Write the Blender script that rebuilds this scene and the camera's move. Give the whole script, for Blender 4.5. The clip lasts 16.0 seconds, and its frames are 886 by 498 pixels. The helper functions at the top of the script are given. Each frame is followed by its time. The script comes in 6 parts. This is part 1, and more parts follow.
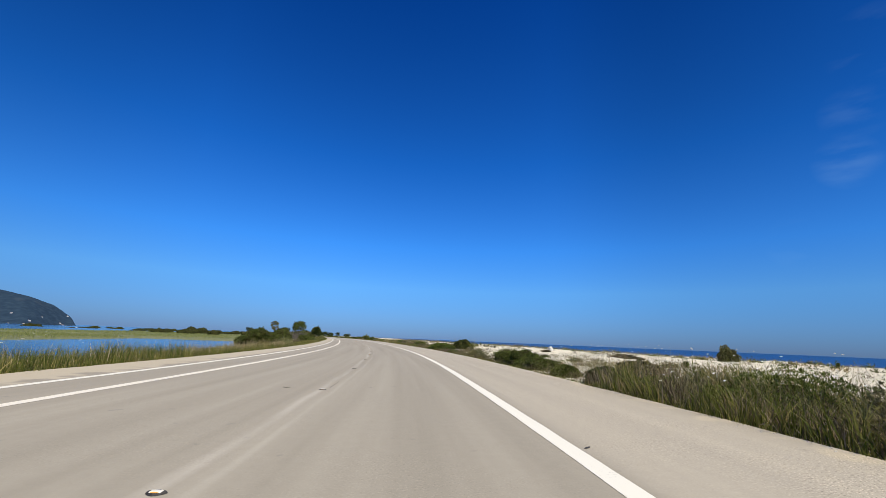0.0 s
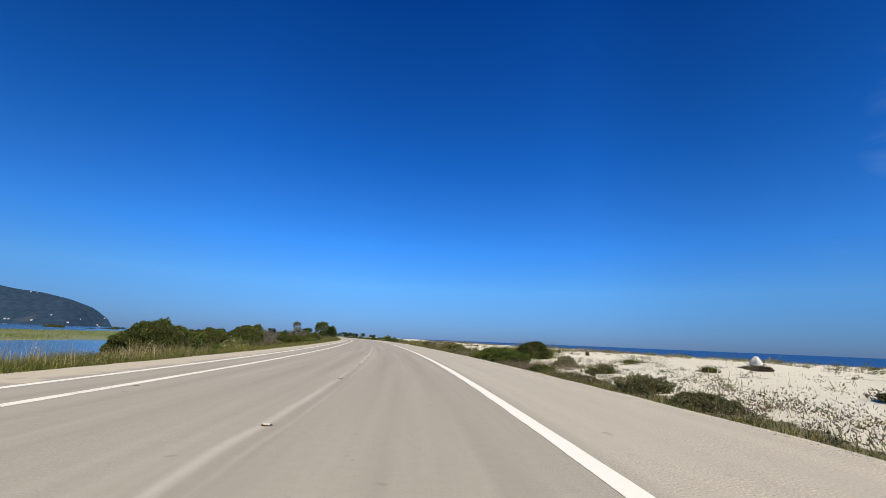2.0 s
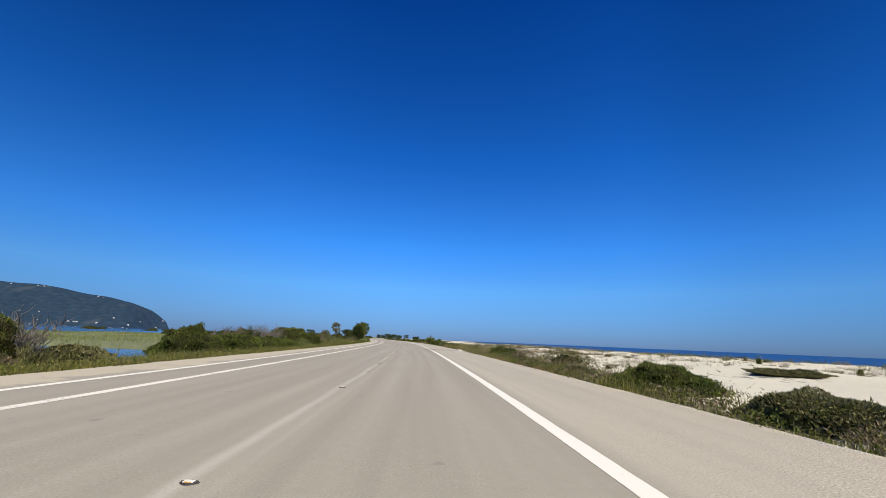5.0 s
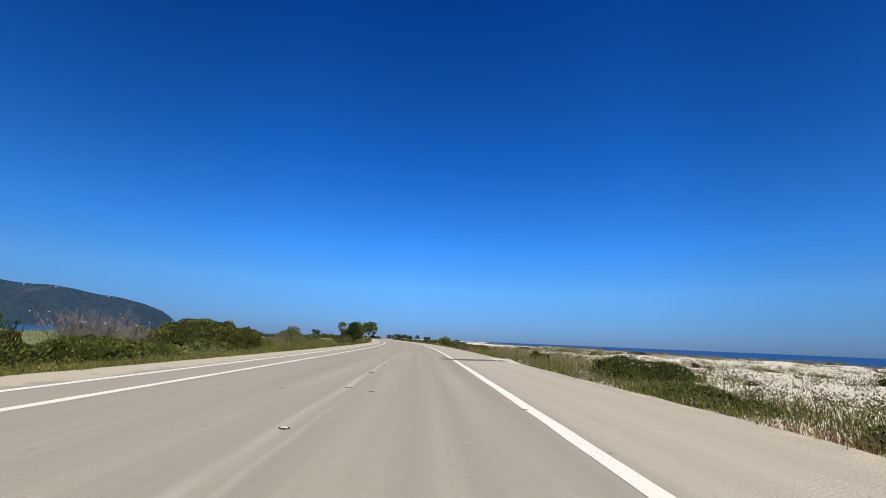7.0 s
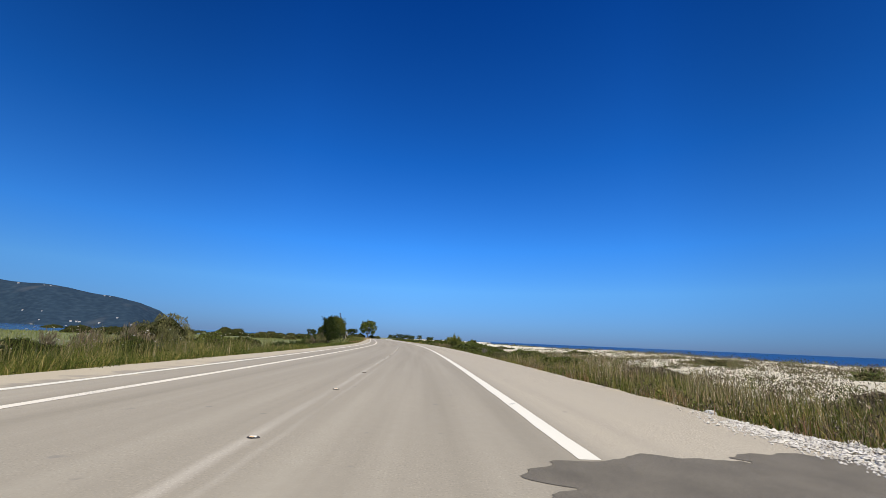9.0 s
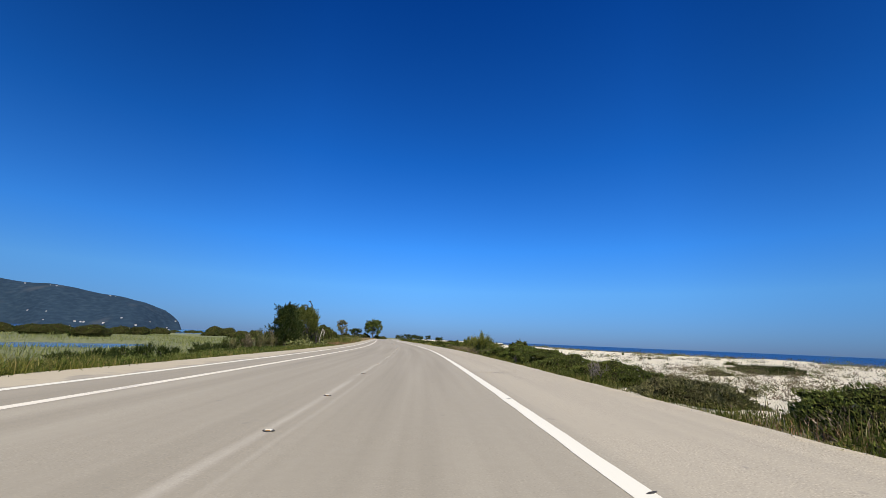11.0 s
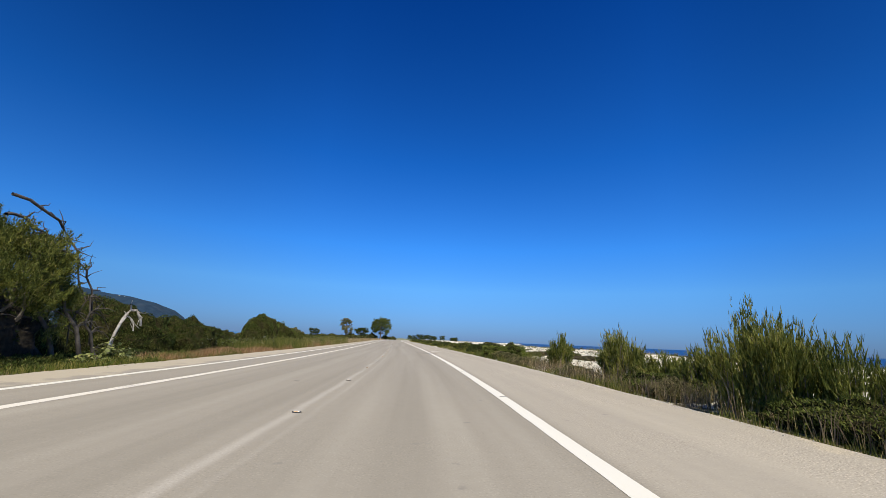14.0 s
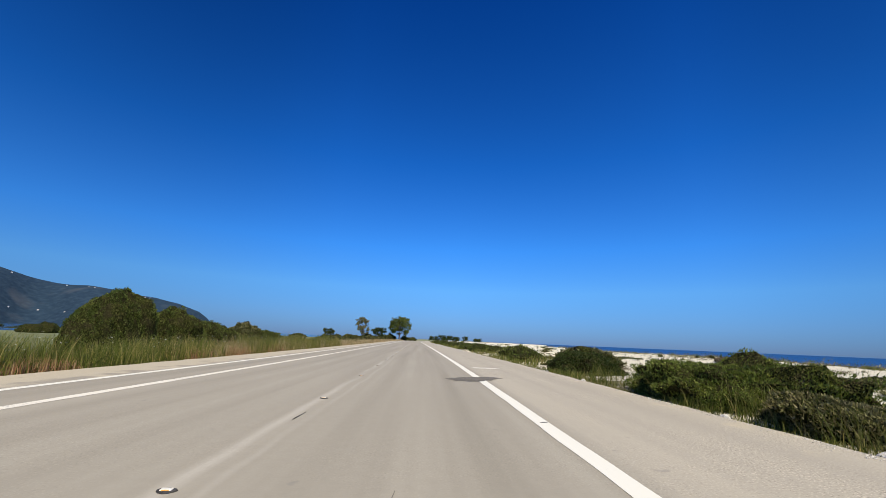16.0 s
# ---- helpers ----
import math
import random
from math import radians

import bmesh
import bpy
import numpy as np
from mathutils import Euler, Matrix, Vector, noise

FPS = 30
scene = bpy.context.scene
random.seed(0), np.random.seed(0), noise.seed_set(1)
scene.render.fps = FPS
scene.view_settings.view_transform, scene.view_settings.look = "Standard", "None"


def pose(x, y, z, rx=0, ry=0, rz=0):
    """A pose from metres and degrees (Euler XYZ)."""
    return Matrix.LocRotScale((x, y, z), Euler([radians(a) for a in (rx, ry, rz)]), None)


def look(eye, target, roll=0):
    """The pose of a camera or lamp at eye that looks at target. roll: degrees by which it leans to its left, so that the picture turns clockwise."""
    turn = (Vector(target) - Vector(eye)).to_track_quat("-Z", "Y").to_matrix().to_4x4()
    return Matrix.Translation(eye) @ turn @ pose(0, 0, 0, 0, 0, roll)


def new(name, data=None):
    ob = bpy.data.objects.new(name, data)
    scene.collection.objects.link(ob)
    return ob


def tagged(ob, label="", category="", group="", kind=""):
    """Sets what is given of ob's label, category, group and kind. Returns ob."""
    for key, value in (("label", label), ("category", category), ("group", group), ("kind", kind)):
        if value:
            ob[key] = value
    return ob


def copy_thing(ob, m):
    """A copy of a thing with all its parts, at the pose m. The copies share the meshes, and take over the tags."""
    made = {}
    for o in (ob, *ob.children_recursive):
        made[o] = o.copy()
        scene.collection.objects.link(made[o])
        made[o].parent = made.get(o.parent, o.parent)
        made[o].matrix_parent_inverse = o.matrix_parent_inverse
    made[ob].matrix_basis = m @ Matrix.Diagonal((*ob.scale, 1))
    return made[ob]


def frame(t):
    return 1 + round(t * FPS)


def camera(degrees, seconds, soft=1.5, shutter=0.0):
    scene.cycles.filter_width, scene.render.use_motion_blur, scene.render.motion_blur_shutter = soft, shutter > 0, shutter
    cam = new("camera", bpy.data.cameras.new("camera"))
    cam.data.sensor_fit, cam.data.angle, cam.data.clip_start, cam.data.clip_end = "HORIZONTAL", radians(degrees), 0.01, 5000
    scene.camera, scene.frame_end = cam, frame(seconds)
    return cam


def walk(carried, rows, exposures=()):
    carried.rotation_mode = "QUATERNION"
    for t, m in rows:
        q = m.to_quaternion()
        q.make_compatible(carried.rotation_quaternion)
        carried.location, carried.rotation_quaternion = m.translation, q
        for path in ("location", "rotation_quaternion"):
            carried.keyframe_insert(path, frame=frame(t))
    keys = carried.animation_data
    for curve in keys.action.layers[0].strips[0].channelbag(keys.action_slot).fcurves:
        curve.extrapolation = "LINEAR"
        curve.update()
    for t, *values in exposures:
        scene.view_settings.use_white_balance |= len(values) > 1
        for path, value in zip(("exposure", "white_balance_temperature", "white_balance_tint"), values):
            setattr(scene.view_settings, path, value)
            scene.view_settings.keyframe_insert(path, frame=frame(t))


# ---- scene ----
# ---- camera and its way ----
EYE = 1.15           # lens above the road
SPEED = 11.0         # metres a second
# heading of the road (degrees, positive to the left) against the distance along it
BENDS = ((-120, -18.0), (0, -16.75), (11, -15.58), (22, -13.62), (33, -11.57), (44, -9.87), (55, -8.77), (66, -7.9), (77, -7.35),
         (88, -7.09), (99, -6.86), (110, -6.33), (121, -5.65), (132, -4.97), (143, -4.4), (154, -3.64), (165, -2.26), (176, -0.87),
         (200, 0.3), (300, 0.8), (380, -2.0), (440, -9.0), (520, -17.0), (900, -19.0))
STEPS = np.arange(-120.0, 900.5, 1.0)
TURNS = np.interp(STEPS, [b[0] for b in BENDS], [b[1] for b in BENDS])
TURNS = np.convolve(np.pad(TURNS, 7, mode="edge"), np.ones(15) / 15, mode="valid")
ROAD_X = np.concatenate(([0.0], np.cumsum(-np.sin(np.radians(TURNS))[:-1])))
ROAD_Y = np.concatenate(([0.0], np.cumsum(np.cos(np.radians(TURNS))[:-1])))
ROAD_X -= ROAD_X[120]
ROAD_Y -= ROAD_Y[120]


def road_at(s, d=0.0):
    """Place s metres along the road and d metres to the right of the driven line, and the heading there; for numbers or arrays."""
    a = np.radians(np.interp(s, STEPS, TURNS))
    return np.interp(s, STEPS, ROAD_X) + d * np.cos(a), np.interp(s, STEPS, ROAD_Y) + d * np.sin(a), np.degrees(a)


# seconds and the camera's yaw (degrees, positive to the left)
YAWS = ((0.0, -20.93), (0.5, -20.43), (1.0, -19.64), (1.5, -18.55), (2.0, -17.24), (2.5, -15.85), (3.0, -14.53), (3.5, -13.28),
        (4.0, -12.27), (4.8, -11.2), (5.6, -10.3), (6.5, -9.55), (7.0, -9.38), (7.5, -9.24), (8.0, -9.1), (8.5, -9.03), (9.0, -9.0),
        (9.8, -8.65), (10.6, -8.1), (11.5, -7.34), (12.0, -6.95), (12.5, -6.64), (13.0, -6.49), (13.5, -6.26), (14.0, -5.88),
        (14.5, -5.34), (15.0, -4.56), (15.5, -3.64), (16.0, -2.8))
PITCH, ROLL = 12.95, 2.4
SWAY = ((0, 1.5, 3.5, 7, 9, 11, 12.5, 14.5, 16), (0.0, 0.03, 0.06, -0.04, 0.12, 0.08, 0.02, 0.10, 0.10))   # seconds; metres to the right of the driven line


def ride_pose(t, yaw):
    x, y, a = road_at(SPEED * t, float(np.interp(t, SWAY[0], SWAY[1])))
    return pose(x, y, EYE, 0, 0, yaw) @ pose(0, 0, 0, 90 + PITCH) @ pose(0, 0, 0, 0, 0, ROLL)


cam = camera(96.5, 16.0, soft=0.8, shutter=0.0)
walk(cam, [(t, ride_pose(t, yaw)) for t, yaw in YAWS], exposures=((0.0, 0.12), (16.0, 0.12)))

# ---- daylight ----
SUN_UP, SUN_ROUND = radians(54), radians(160)   # height of the sun; its bearing from +y, positive to the right
world = bpy.data.worlds.new("sky")
scene.world = world
world.use_nodes = True
wn, wl = world.node_tree.nodes, world.node_tree.links
sky = wn.new("ShaderNodeTexSky")
sky.sky_type = "NISHITA"
sky.sun_disc = False
sky.sun_elevation, sky.sun_rotation = SUN_UP, SUN_ROUND
sky.altitude, sky.air_density, sky.dust_density, sky.ozone_density = 0.0, 1.0, 0.05, 4.0
# the clear polarised blue of a dry summer noon: deeper towards the zenith
coord = wn.new("ShaderNodeTexCoord")
split = wn.new("ShaderNodeSeparateXYZ")
wl.new(coord.outputs["Generated"], split.inputs[0])
ramp = wn.new("ShaderNodeValToRGB")
ramp.color_ramp.elements[0].position, ramp.color_ramp.elements[0].color = 0.0, (0.125, 0.232, 0.57, 1)
ramp.color_ramp.elements[1].position, ramp.color_ramp.elements[1].color = 0.72, (0.012, 0.23, 0.665, 1)
for at, colour in ((0.05, (0.185, 0.355, 0.705)), (0.12, (0.245, 0.530, 0.885)), (0.22, (0.160, 0.565, 1.09)), (0.42, (0.058, 0.425, 0.97))):
    e = ramp.color_ramp.elements.new(at)
    e.color = (*colour, 1)
wl.new(split.outputs[2], ramp.inputs[0])
tint = wn.new("ShaderNodeMix")
tint.data_type, tint.blend_type = "RGBA", "MULTIPLY"
tint.inputs[0].default_value = 1.0
wl.new(sky.outputs[0], tint.inputs[6])
wl.new(ramp.outputs[0], tint.inputs[7])
# lens vignetting painted into the sky: darker left and right of the bearing AHEAD, more so high up
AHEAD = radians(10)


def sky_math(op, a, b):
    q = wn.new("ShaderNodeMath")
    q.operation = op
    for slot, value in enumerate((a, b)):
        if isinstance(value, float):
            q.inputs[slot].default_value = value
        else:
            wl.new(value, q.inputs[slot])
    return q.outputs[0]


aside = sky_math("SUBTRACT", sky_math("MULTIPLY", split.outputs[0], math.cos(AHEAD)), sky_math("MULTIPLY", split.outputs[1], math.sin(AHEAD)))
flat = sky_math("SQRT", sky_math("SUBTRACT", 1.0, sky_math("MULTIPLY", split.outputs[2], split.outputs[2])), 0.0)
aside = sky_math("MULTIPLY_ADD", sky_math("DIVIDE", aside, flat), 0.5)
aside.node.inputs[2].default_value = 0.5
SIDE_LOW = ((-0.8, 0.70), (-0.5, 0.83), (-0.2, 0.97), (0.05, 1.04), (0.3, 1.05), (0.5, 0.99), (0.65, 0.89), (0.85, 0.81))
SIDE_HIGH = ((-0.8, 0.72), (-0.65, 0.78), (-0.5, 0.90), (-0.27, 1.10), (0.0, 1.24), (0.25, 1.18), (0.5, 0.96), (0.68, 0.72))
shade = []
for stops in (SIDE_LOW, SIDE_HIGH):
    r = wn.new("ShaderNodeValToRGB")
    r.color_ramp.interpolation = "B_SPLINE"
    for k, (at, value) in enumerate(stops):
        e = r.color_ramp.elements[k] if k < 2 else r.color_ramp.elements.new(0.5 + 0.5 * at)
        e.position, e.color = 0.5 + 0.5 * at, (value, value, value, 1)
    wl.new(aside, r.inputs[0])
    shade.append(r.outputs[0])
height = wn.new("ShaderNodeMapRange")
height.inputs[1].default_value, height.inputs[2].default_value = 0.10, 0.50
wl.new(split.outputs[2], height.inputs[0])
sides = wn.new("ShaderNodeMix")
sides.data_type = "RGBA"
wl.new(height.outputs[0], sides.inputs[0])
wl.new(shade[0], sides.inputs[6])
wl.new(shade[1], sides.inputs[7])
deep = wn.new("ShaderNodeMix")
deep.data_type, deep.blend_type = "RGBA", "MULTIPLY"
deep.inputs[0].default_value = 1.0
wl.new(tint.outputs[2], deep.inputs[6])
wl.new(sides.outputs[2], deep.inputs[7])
# a few thin streaks of high cloud over the sea
cloud = wn.new("ShaderNodeTexNoise")
cloud.inputs["Scale"].default_value, cloud.inputs["Detail"].default_value = 9.0, 7.0
drawn = wn.new("ShaderNodeMapping")
drawn.inputs["Rotation"].default_value, drawn.inputs["Scale"].default_value = (0.0, radians(-35), 0.0), (1.0, 1.0, 3.6)
wl.new(coord.outputs["Generated"], drawn.inputs["Vector"])
wl.new(drawn.outputs[0], cloud.inputs["Vector"])
wisp = wn.new("ShaderNodeMapRange")
wisp.inputs[1].default_value, wisp.inputs[2].default_value = 0.44, 0.74
wl.new(cloud.outputs[0], wisp.inputs[0])
thin_cloud = None
for way, width, much in (((0.858, 0.313, 0.407), 0.9988, 0.07), ((0.879, 0.342, 0.332), 0.9988, 0.10), ((0.879, 0.429, 0.206), 0.9985, 0.06), ((0.828, 0.262, 0.496), 0.998, 0.07)):
    near = wn.new("ShaderNodeVectorMath")
    near.operation = "DOT_PRODUCT"
    near.inputs[1].default_value = Vector(way).normalized()
    wl.new(coord.outputs["Generated"], near.inputs[0])
    part_of = wn.new("ShaderNodeMapRange")
    part_of.inputs[1].default_value, part_of.inputs[2].default_value, part_of.inputs[4].default_value = width, 0.9999, much
    wl.new(near.outputs["Value"], part_of.inputs[0])
    both = sky_math("MULTIPLY", wisp.outputs[0], part_of.outputs[0])
    thin_cloud = both if thin_cloud is None else sky_math("ADD", thin_cloud, both)
veil = wn.new("ShaderNodeMix")
veil.data_type = "RGBA"
wl.new(thin_cloud, veil.inputs[0])
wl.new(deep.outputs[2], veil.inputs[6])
veil.inputs[7].default_value = (3.0, 4.7, 6.0, 1)
back = wn["Background"]
back.inputs["Strength"].default_value = 0.143
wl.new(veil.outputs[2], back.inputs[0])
sun = new("sun", bpy.data.lights.new("sun", "SUN"))
sun.data.energy, sun.data.angle, sun.data.color = 5.0, radians(0.55), (1.0, 0.93, 0.79)
sun.matrix_world = look((0, 0, 60), (-math.sin(SUN_ROUND) * math.cos(SUN_UP), -math.cos(SUN_ROUND) * math.cos(SUN_UP), 60 - math.sin(SUN_UP)))


# ---- materials ----
def shader(name, rough=0.9, spec=0.3):
    m = bpy.data.materials.new(name)
    m.use_nodes = True
    n, l = m.node_tree.nodes, m.node_tree.links
    p = n["Principled BSDF"]
    p.inputs["Roughness"].default_value = rough
    p.inputs["Specular IOR Level"].default_value = spec
    return m, n, l, p


def noise_node(n, l, scale, detail=3.0, vector=None, kind="ShaderNodeTexNoise"):
    t = n.new(kind)
    t.inputs["Scale"].default_value = scale
    if "Detail" in t.inputs:
        t.inputs["Detail"].default_value = detail
    if vector is not None:
        l.new(vector, t.inputs["Vector"])
    return t


def ramp_node(n, l, value, stops):
    r = n.new("ShaderNodeValToRGB")
    els = r.color_ramp.elements
    while len(els) < len(stops):
        els.new(0.5)
    for el, (at, colour) in zip(els, stops):
        el.position, el.color = at, (*colour, 1)
    l.new(value, r.inputs[0])
    return r.outputs[0]


def mix_node(n, l, fac, a, b, blend="MIX"):
    x = n.new("ShaderNodeMix")
    x.data_type, x.blend_type = "RGBA", blend
    for value, slot in ((fac, 0), (a, 6), (b, 7)):
        if isinstance(value, (int, float)):
            x.inputs[slot].default_value = value
        elif isinstance(value, tuple):
            x.inputs[slot].default_value = (*value, 1)
        else:
            l.new(value, x.inputs[slot])
    return x.outputs[2]


def map_node(n, l, value, a, b, c=0.0, d=1.0):
    x = n.new("ShaderNodeMapRange")
    x.inputs[1].default_value, x.inputs[2].default_value, x.inputs[3].default_value, x.inputs[4].default_value = a, b, c, d
    l.new(value, x.inputs[0])
    return x.outputs[0]


def bump_node(n, l, p, height, strength, distance):
    b = n.new("ShaderNodeBump")
    b.inputs["Strength"].default_value, b.inputs["Distance"].default_value = strength, distance
    l.new(height, b.inputs["Height"])
    l.new(b.outputs[0], p.inputs["Normal"])


def stretched(n, l, source, sx, sy, sz=1.0):
    m = n.new("ShaderNodeMapping")
    m.inputs["Scale"].default_value = (sx, sy, sz)
    l.new(source, m.inputs["Vector"])
    return m.outputs[0]


def asphalt_material():
    """Sun-bleached chip asphalt; u is metres across the road, v metres along it."""
    m, n, l, p = shader("bleached_asphalt", 0.88, 0.25)
    uv = n.new("ShaderNodeUVMap").outputs[0]
    cut = n.new("ShaderNodeSeparateXYZ")
    l.new(uv, cut.inputs[0])
    across = cut.outputs[0]
    streak = noise_node(n, l, 1.0, 4.0, stretched(n, l, uv, 1.6, 0.035))
    broad = noise_node(n, l, 0.22, 4.0, uv)
    base = ramp_node(n, l, streak.outputs[0], ((0.3, (0.270, 0.241, 0.182)), (0.5, (0.318, 0.284, 0.217)), (0.72, (0.366, 0.330, 0.254))))
    base = mix_node(n, l, map_node(n, l, broad.outputs[0], 0.35, 0.7, 0.0, 0.5), base, (0.306, 0.275, 0.212))
    # the hard shoulder is paler and coarser, both outer margins carry blown sand
    shoulder = map_node(n, l, across, 2.0, 2.3)
    base = mix_node(n, l, shoulder, base, mix_node(n, l, map_node(n, l, streak.outputs[0], 0.3, 0.7), (0.420, 0.373, 0.283), (0.366, 0.326, 0.250)))
    ragged = noise_node(n, l, 1.4, 5.0, uv)
    add = n.new("ShaderNodeMath")
    l.new(across, add.inputs[0])
    l.new(map_node(n, l, ragged.outputs[0], 0.3, 0.7, -0.7, 0.7), add.inputs[1])
    sandy = map_node(n, l, add.outputs[0], -7.3, -7.8)
    base = mix_node(n, l, sandy, base, (0.445, 0.387, 0.277))
    # blown sand, and the sunlit lip of the right edge painted in with it
    sandy_sunlit_r = map_node(n, l, add.outputs[0], 5.35, 5.75)
    base = mix_node(n, l, sandy_sunlit_r, base, (0.445, 0.387, 0.277))
    # pale scraped seam along the middle, wavering and broken
    sway = noise_node(n, l, 0.35, 3.0, uv)
    moved = n.new("ShaderNodeMath")
    l.new(across, moved.inputs[0])
    l.new(map_node(n, l, sway.outputs[0], 0.3, 0.7, -0.04, 0.04), moved.inputs[1])
    broken = noise_node(n, l, 1.0, 4.0, stretched(n, l, uv, 3.0, 0.22))
    for at, half, much in ((-1.78, 0.12, 0.68), (-1.48, 0.07, 0.28)):
        off = n.new("ShaderNodeMath")
        off.operation = "ABSOLUTE"
        shift = n.new("ShaderNodeMath")
        l.new(moved.outputs[0], shift.inputs[0])
        shift.inputs[1].default_value = -at
        l.new(shift.outputs[0], off.inputs[0])
        mask = n.new("ShaderNodeMath")
        mask.operation = "MULTIPLY"
        l.new(map_node(n, l, off.outputs[0], half, half * 0.2, 0.0, much), mask.inputs[0])
        l.new(map_node(n, l, broken.outputs[0], 0.32, 0.55, 0.15, 1.0), mask.inputs[1])
        base = mix_node(n, l, mask.outputs[0], base, (0.452, 0.410, 0.332))
    # chippings: dark and light grains
    chips = noise_node(n, l, 44.0, 2.0, uv)
    fine = noise_node(n, l, 7.0, 5.0, uv)
    grain = ramp_node(n, l, chips.outputs[0], ((0.33, (0.42, 0.41, 0.40)), (0.40, (0.98, 0.98, 0.98)), (0.58, (1.0, 1.0, 1.0)), (0.64, (1.55, 1.53, 1.50))))
    coarse = n.new("ShaderNodeMath")
    coarse.operation = "MULTIPLY"
    gritty = noise_node(n, l, 0.45, 4.0, uv)
    l.new(map_node(n, l, across, 1.5, 4.0, 0.28, 1.0), coarse.inputs[0])
    l.new(map_node(n, l, gritty.outputs[0], 0.40, 0.58, 0.2, 1.0), coarse.inputs[1])
    worn = coarse.outputs[0]
    base = mix_node(n, l, worn, base, grain, "MULTIPLY")
    base = mix_node(n, l, 0.14, base, ramp_node(n, l, fine.outputs[0], ((0.3, (0.78, 0.78, 0.78)), (0.7, (1.15, 1.15, 1.15)))), "MULTIPLY")
    spots = noise_node(n, l, 3.1, 2.0, uv)
    base = mix_node(n, l, map_node(n, l, spots.outputs[0], 0.70, 0.76, 0.0, 0.35), base, (0.14, 0.135, 0.13))
    l.new(base, p.inputs["Base Color"])
    bump_node(n, l, p, chips.outputs[0], 0.006, 0.006)
    return m


def paint_material(name, colour, wear):
    m, n, l, p = shader(name, 0.7, 0.35)
    uv = n.new("ShaderNodeUVMap").outputs[0]
    chips = noise_node(n, l, 34.0, 4.0, uv)
    broad = noise_node(n, l, 0.8, 4.0, uv)
    add = n.new("ShaderNodeMath")
    l.new(chips.outputs[0], add.inputs[0])
    l.new(map_node(n, l, broad.outputs[0], 0.3, 0.7, -0.14, 0.14), add.inputs[1])
    gone = map_node(n, l, add.outputs[0], wear, wear + 0.1)
    l.new(mix_node(n, l, gone, colour, (0.33, 0.30, 0.265)), p.inputs["Base Color"])
    bump_node(n, l, p, chips.outputs[0], 0.2, 0.01)
    return m


def dark_patch_material():
    m, n, l, p = shader("fresh_bitumen", 0.85, 0.3)
    pos = n.new("ShaderNodeNewGeometry").outputs["Position"]
    chips = noise_node(n, l, 120.0, 2.0, pos)
    broad = noise_node(n, l, 1.8, 6.0, pos)
    base = mix_node(n, l, broad.outputs[0], (0.085, 0.075, 0.056), (0.200, 0.177, 0.134))
    l.new(mix_node(n, l, 0.7, base, ramp_node(n, l, chips.outputs[0], ((0.35, (0.6, 0.6, 0.6)), (0.7, (1.5, 1.5, 1.5)))), "MULTIPLY"), p.inputs["Base Color"])
    bump_node(n, l, p, chips.outputs[0], 0.2, 0.01)
    return m


def ground_material():
    """White dune sand, grassy soil and marsh, mixed by the land's own cover."""
    m, n, l, p = shader("dune_and_soil", 0.95, 0.15)
    pos = n.new("ShaderNodeNewGeometry").outputs["Position"]
    cover = n.new("ShaderNodeVertexColor")
    cover.layer_name = "cover"
    cut = n.new("ShaderNodeSeparateColor")
    l.new(cover.outputs[0], cut.inputs[0])
    broad = noise_node(n, l, 0.35, 5.0, pos)
    mid = noise_node(n, l, 2.2, 6.0, pos)
    grit = noise_node(n, l, 24.0, 4.0, pos)
    sand = mix_node(n, l, broad.outputs[0], (0.73, 0.665, 0.50), (0.86, 0.80, 0.63))
    sand = mix_node(n, l, 0.5, sand, ramp_node(n, l, grit.outputs[0], ((0.3, (0.86, 0.85, 0.83)), (0.65, (1.04, 1.04, 1.03)))), "MULTIPLY")
    soil = ramp_node(n, l, mid.outputs[0], ((0.3, (0.12, 0.105, 0.055)), (0.5, (0.20, 0.175, 0.095)), (0.7, (0.33, 0.285, 0.185))))
    marsh = ramp_node(n, l, mid.outputs[0], ((0.3, (0.145, 0.165, 0.075)), (0.55, (0.215, 0.235, 0.115)), (0.75, (0.29, 0.29, 0.155))))
    add = n.new("ShaderNodeMath")
    l.new(cut.outputs[0], add.inputs[0])
    l.new(map_node(n, l, mid.outputs[0], 0.3, 0.7, -0.32, 0.32), add.inputs[1])
    col = mix_node(n, l, map_node(n, l, add.outputs[0], 0.35, 0.6), soil, sand)
    col = mix_node(n, l, cut.outputs[1], col, marsh)
    l.new(col, p.inputs["Base Color"])
    both = n.new("ShaderNodeMath")
    l.new(mid.outputs[0], both.inputs[0])
    l.new(grit.outputs[0], both.inputs[1])
    bump_node(n, l, p, both.outputs[0], 0.8, 0.16)
    return m


def water_material(name, deep, light, scale, rough, tilt):
    m, n, l, p = shader(name, rough, 0.5)
    pos = n.new("ShaderNodeNewGeometry").outputs["Position"]
    swell = noise_node(n, l, scale, 4.0, pos)
    wide = noise_node(n, l, 0.012, 3.0, pos)
    l.new(mix_node(n, l, wide.outputs[0], deep, light), p.inputs["Base Color"])
    p.inputs["IOR"].default_value = 1.33
    bump_node(n, l, p, swell.outputs[0], tilt, 0.5)
    return m


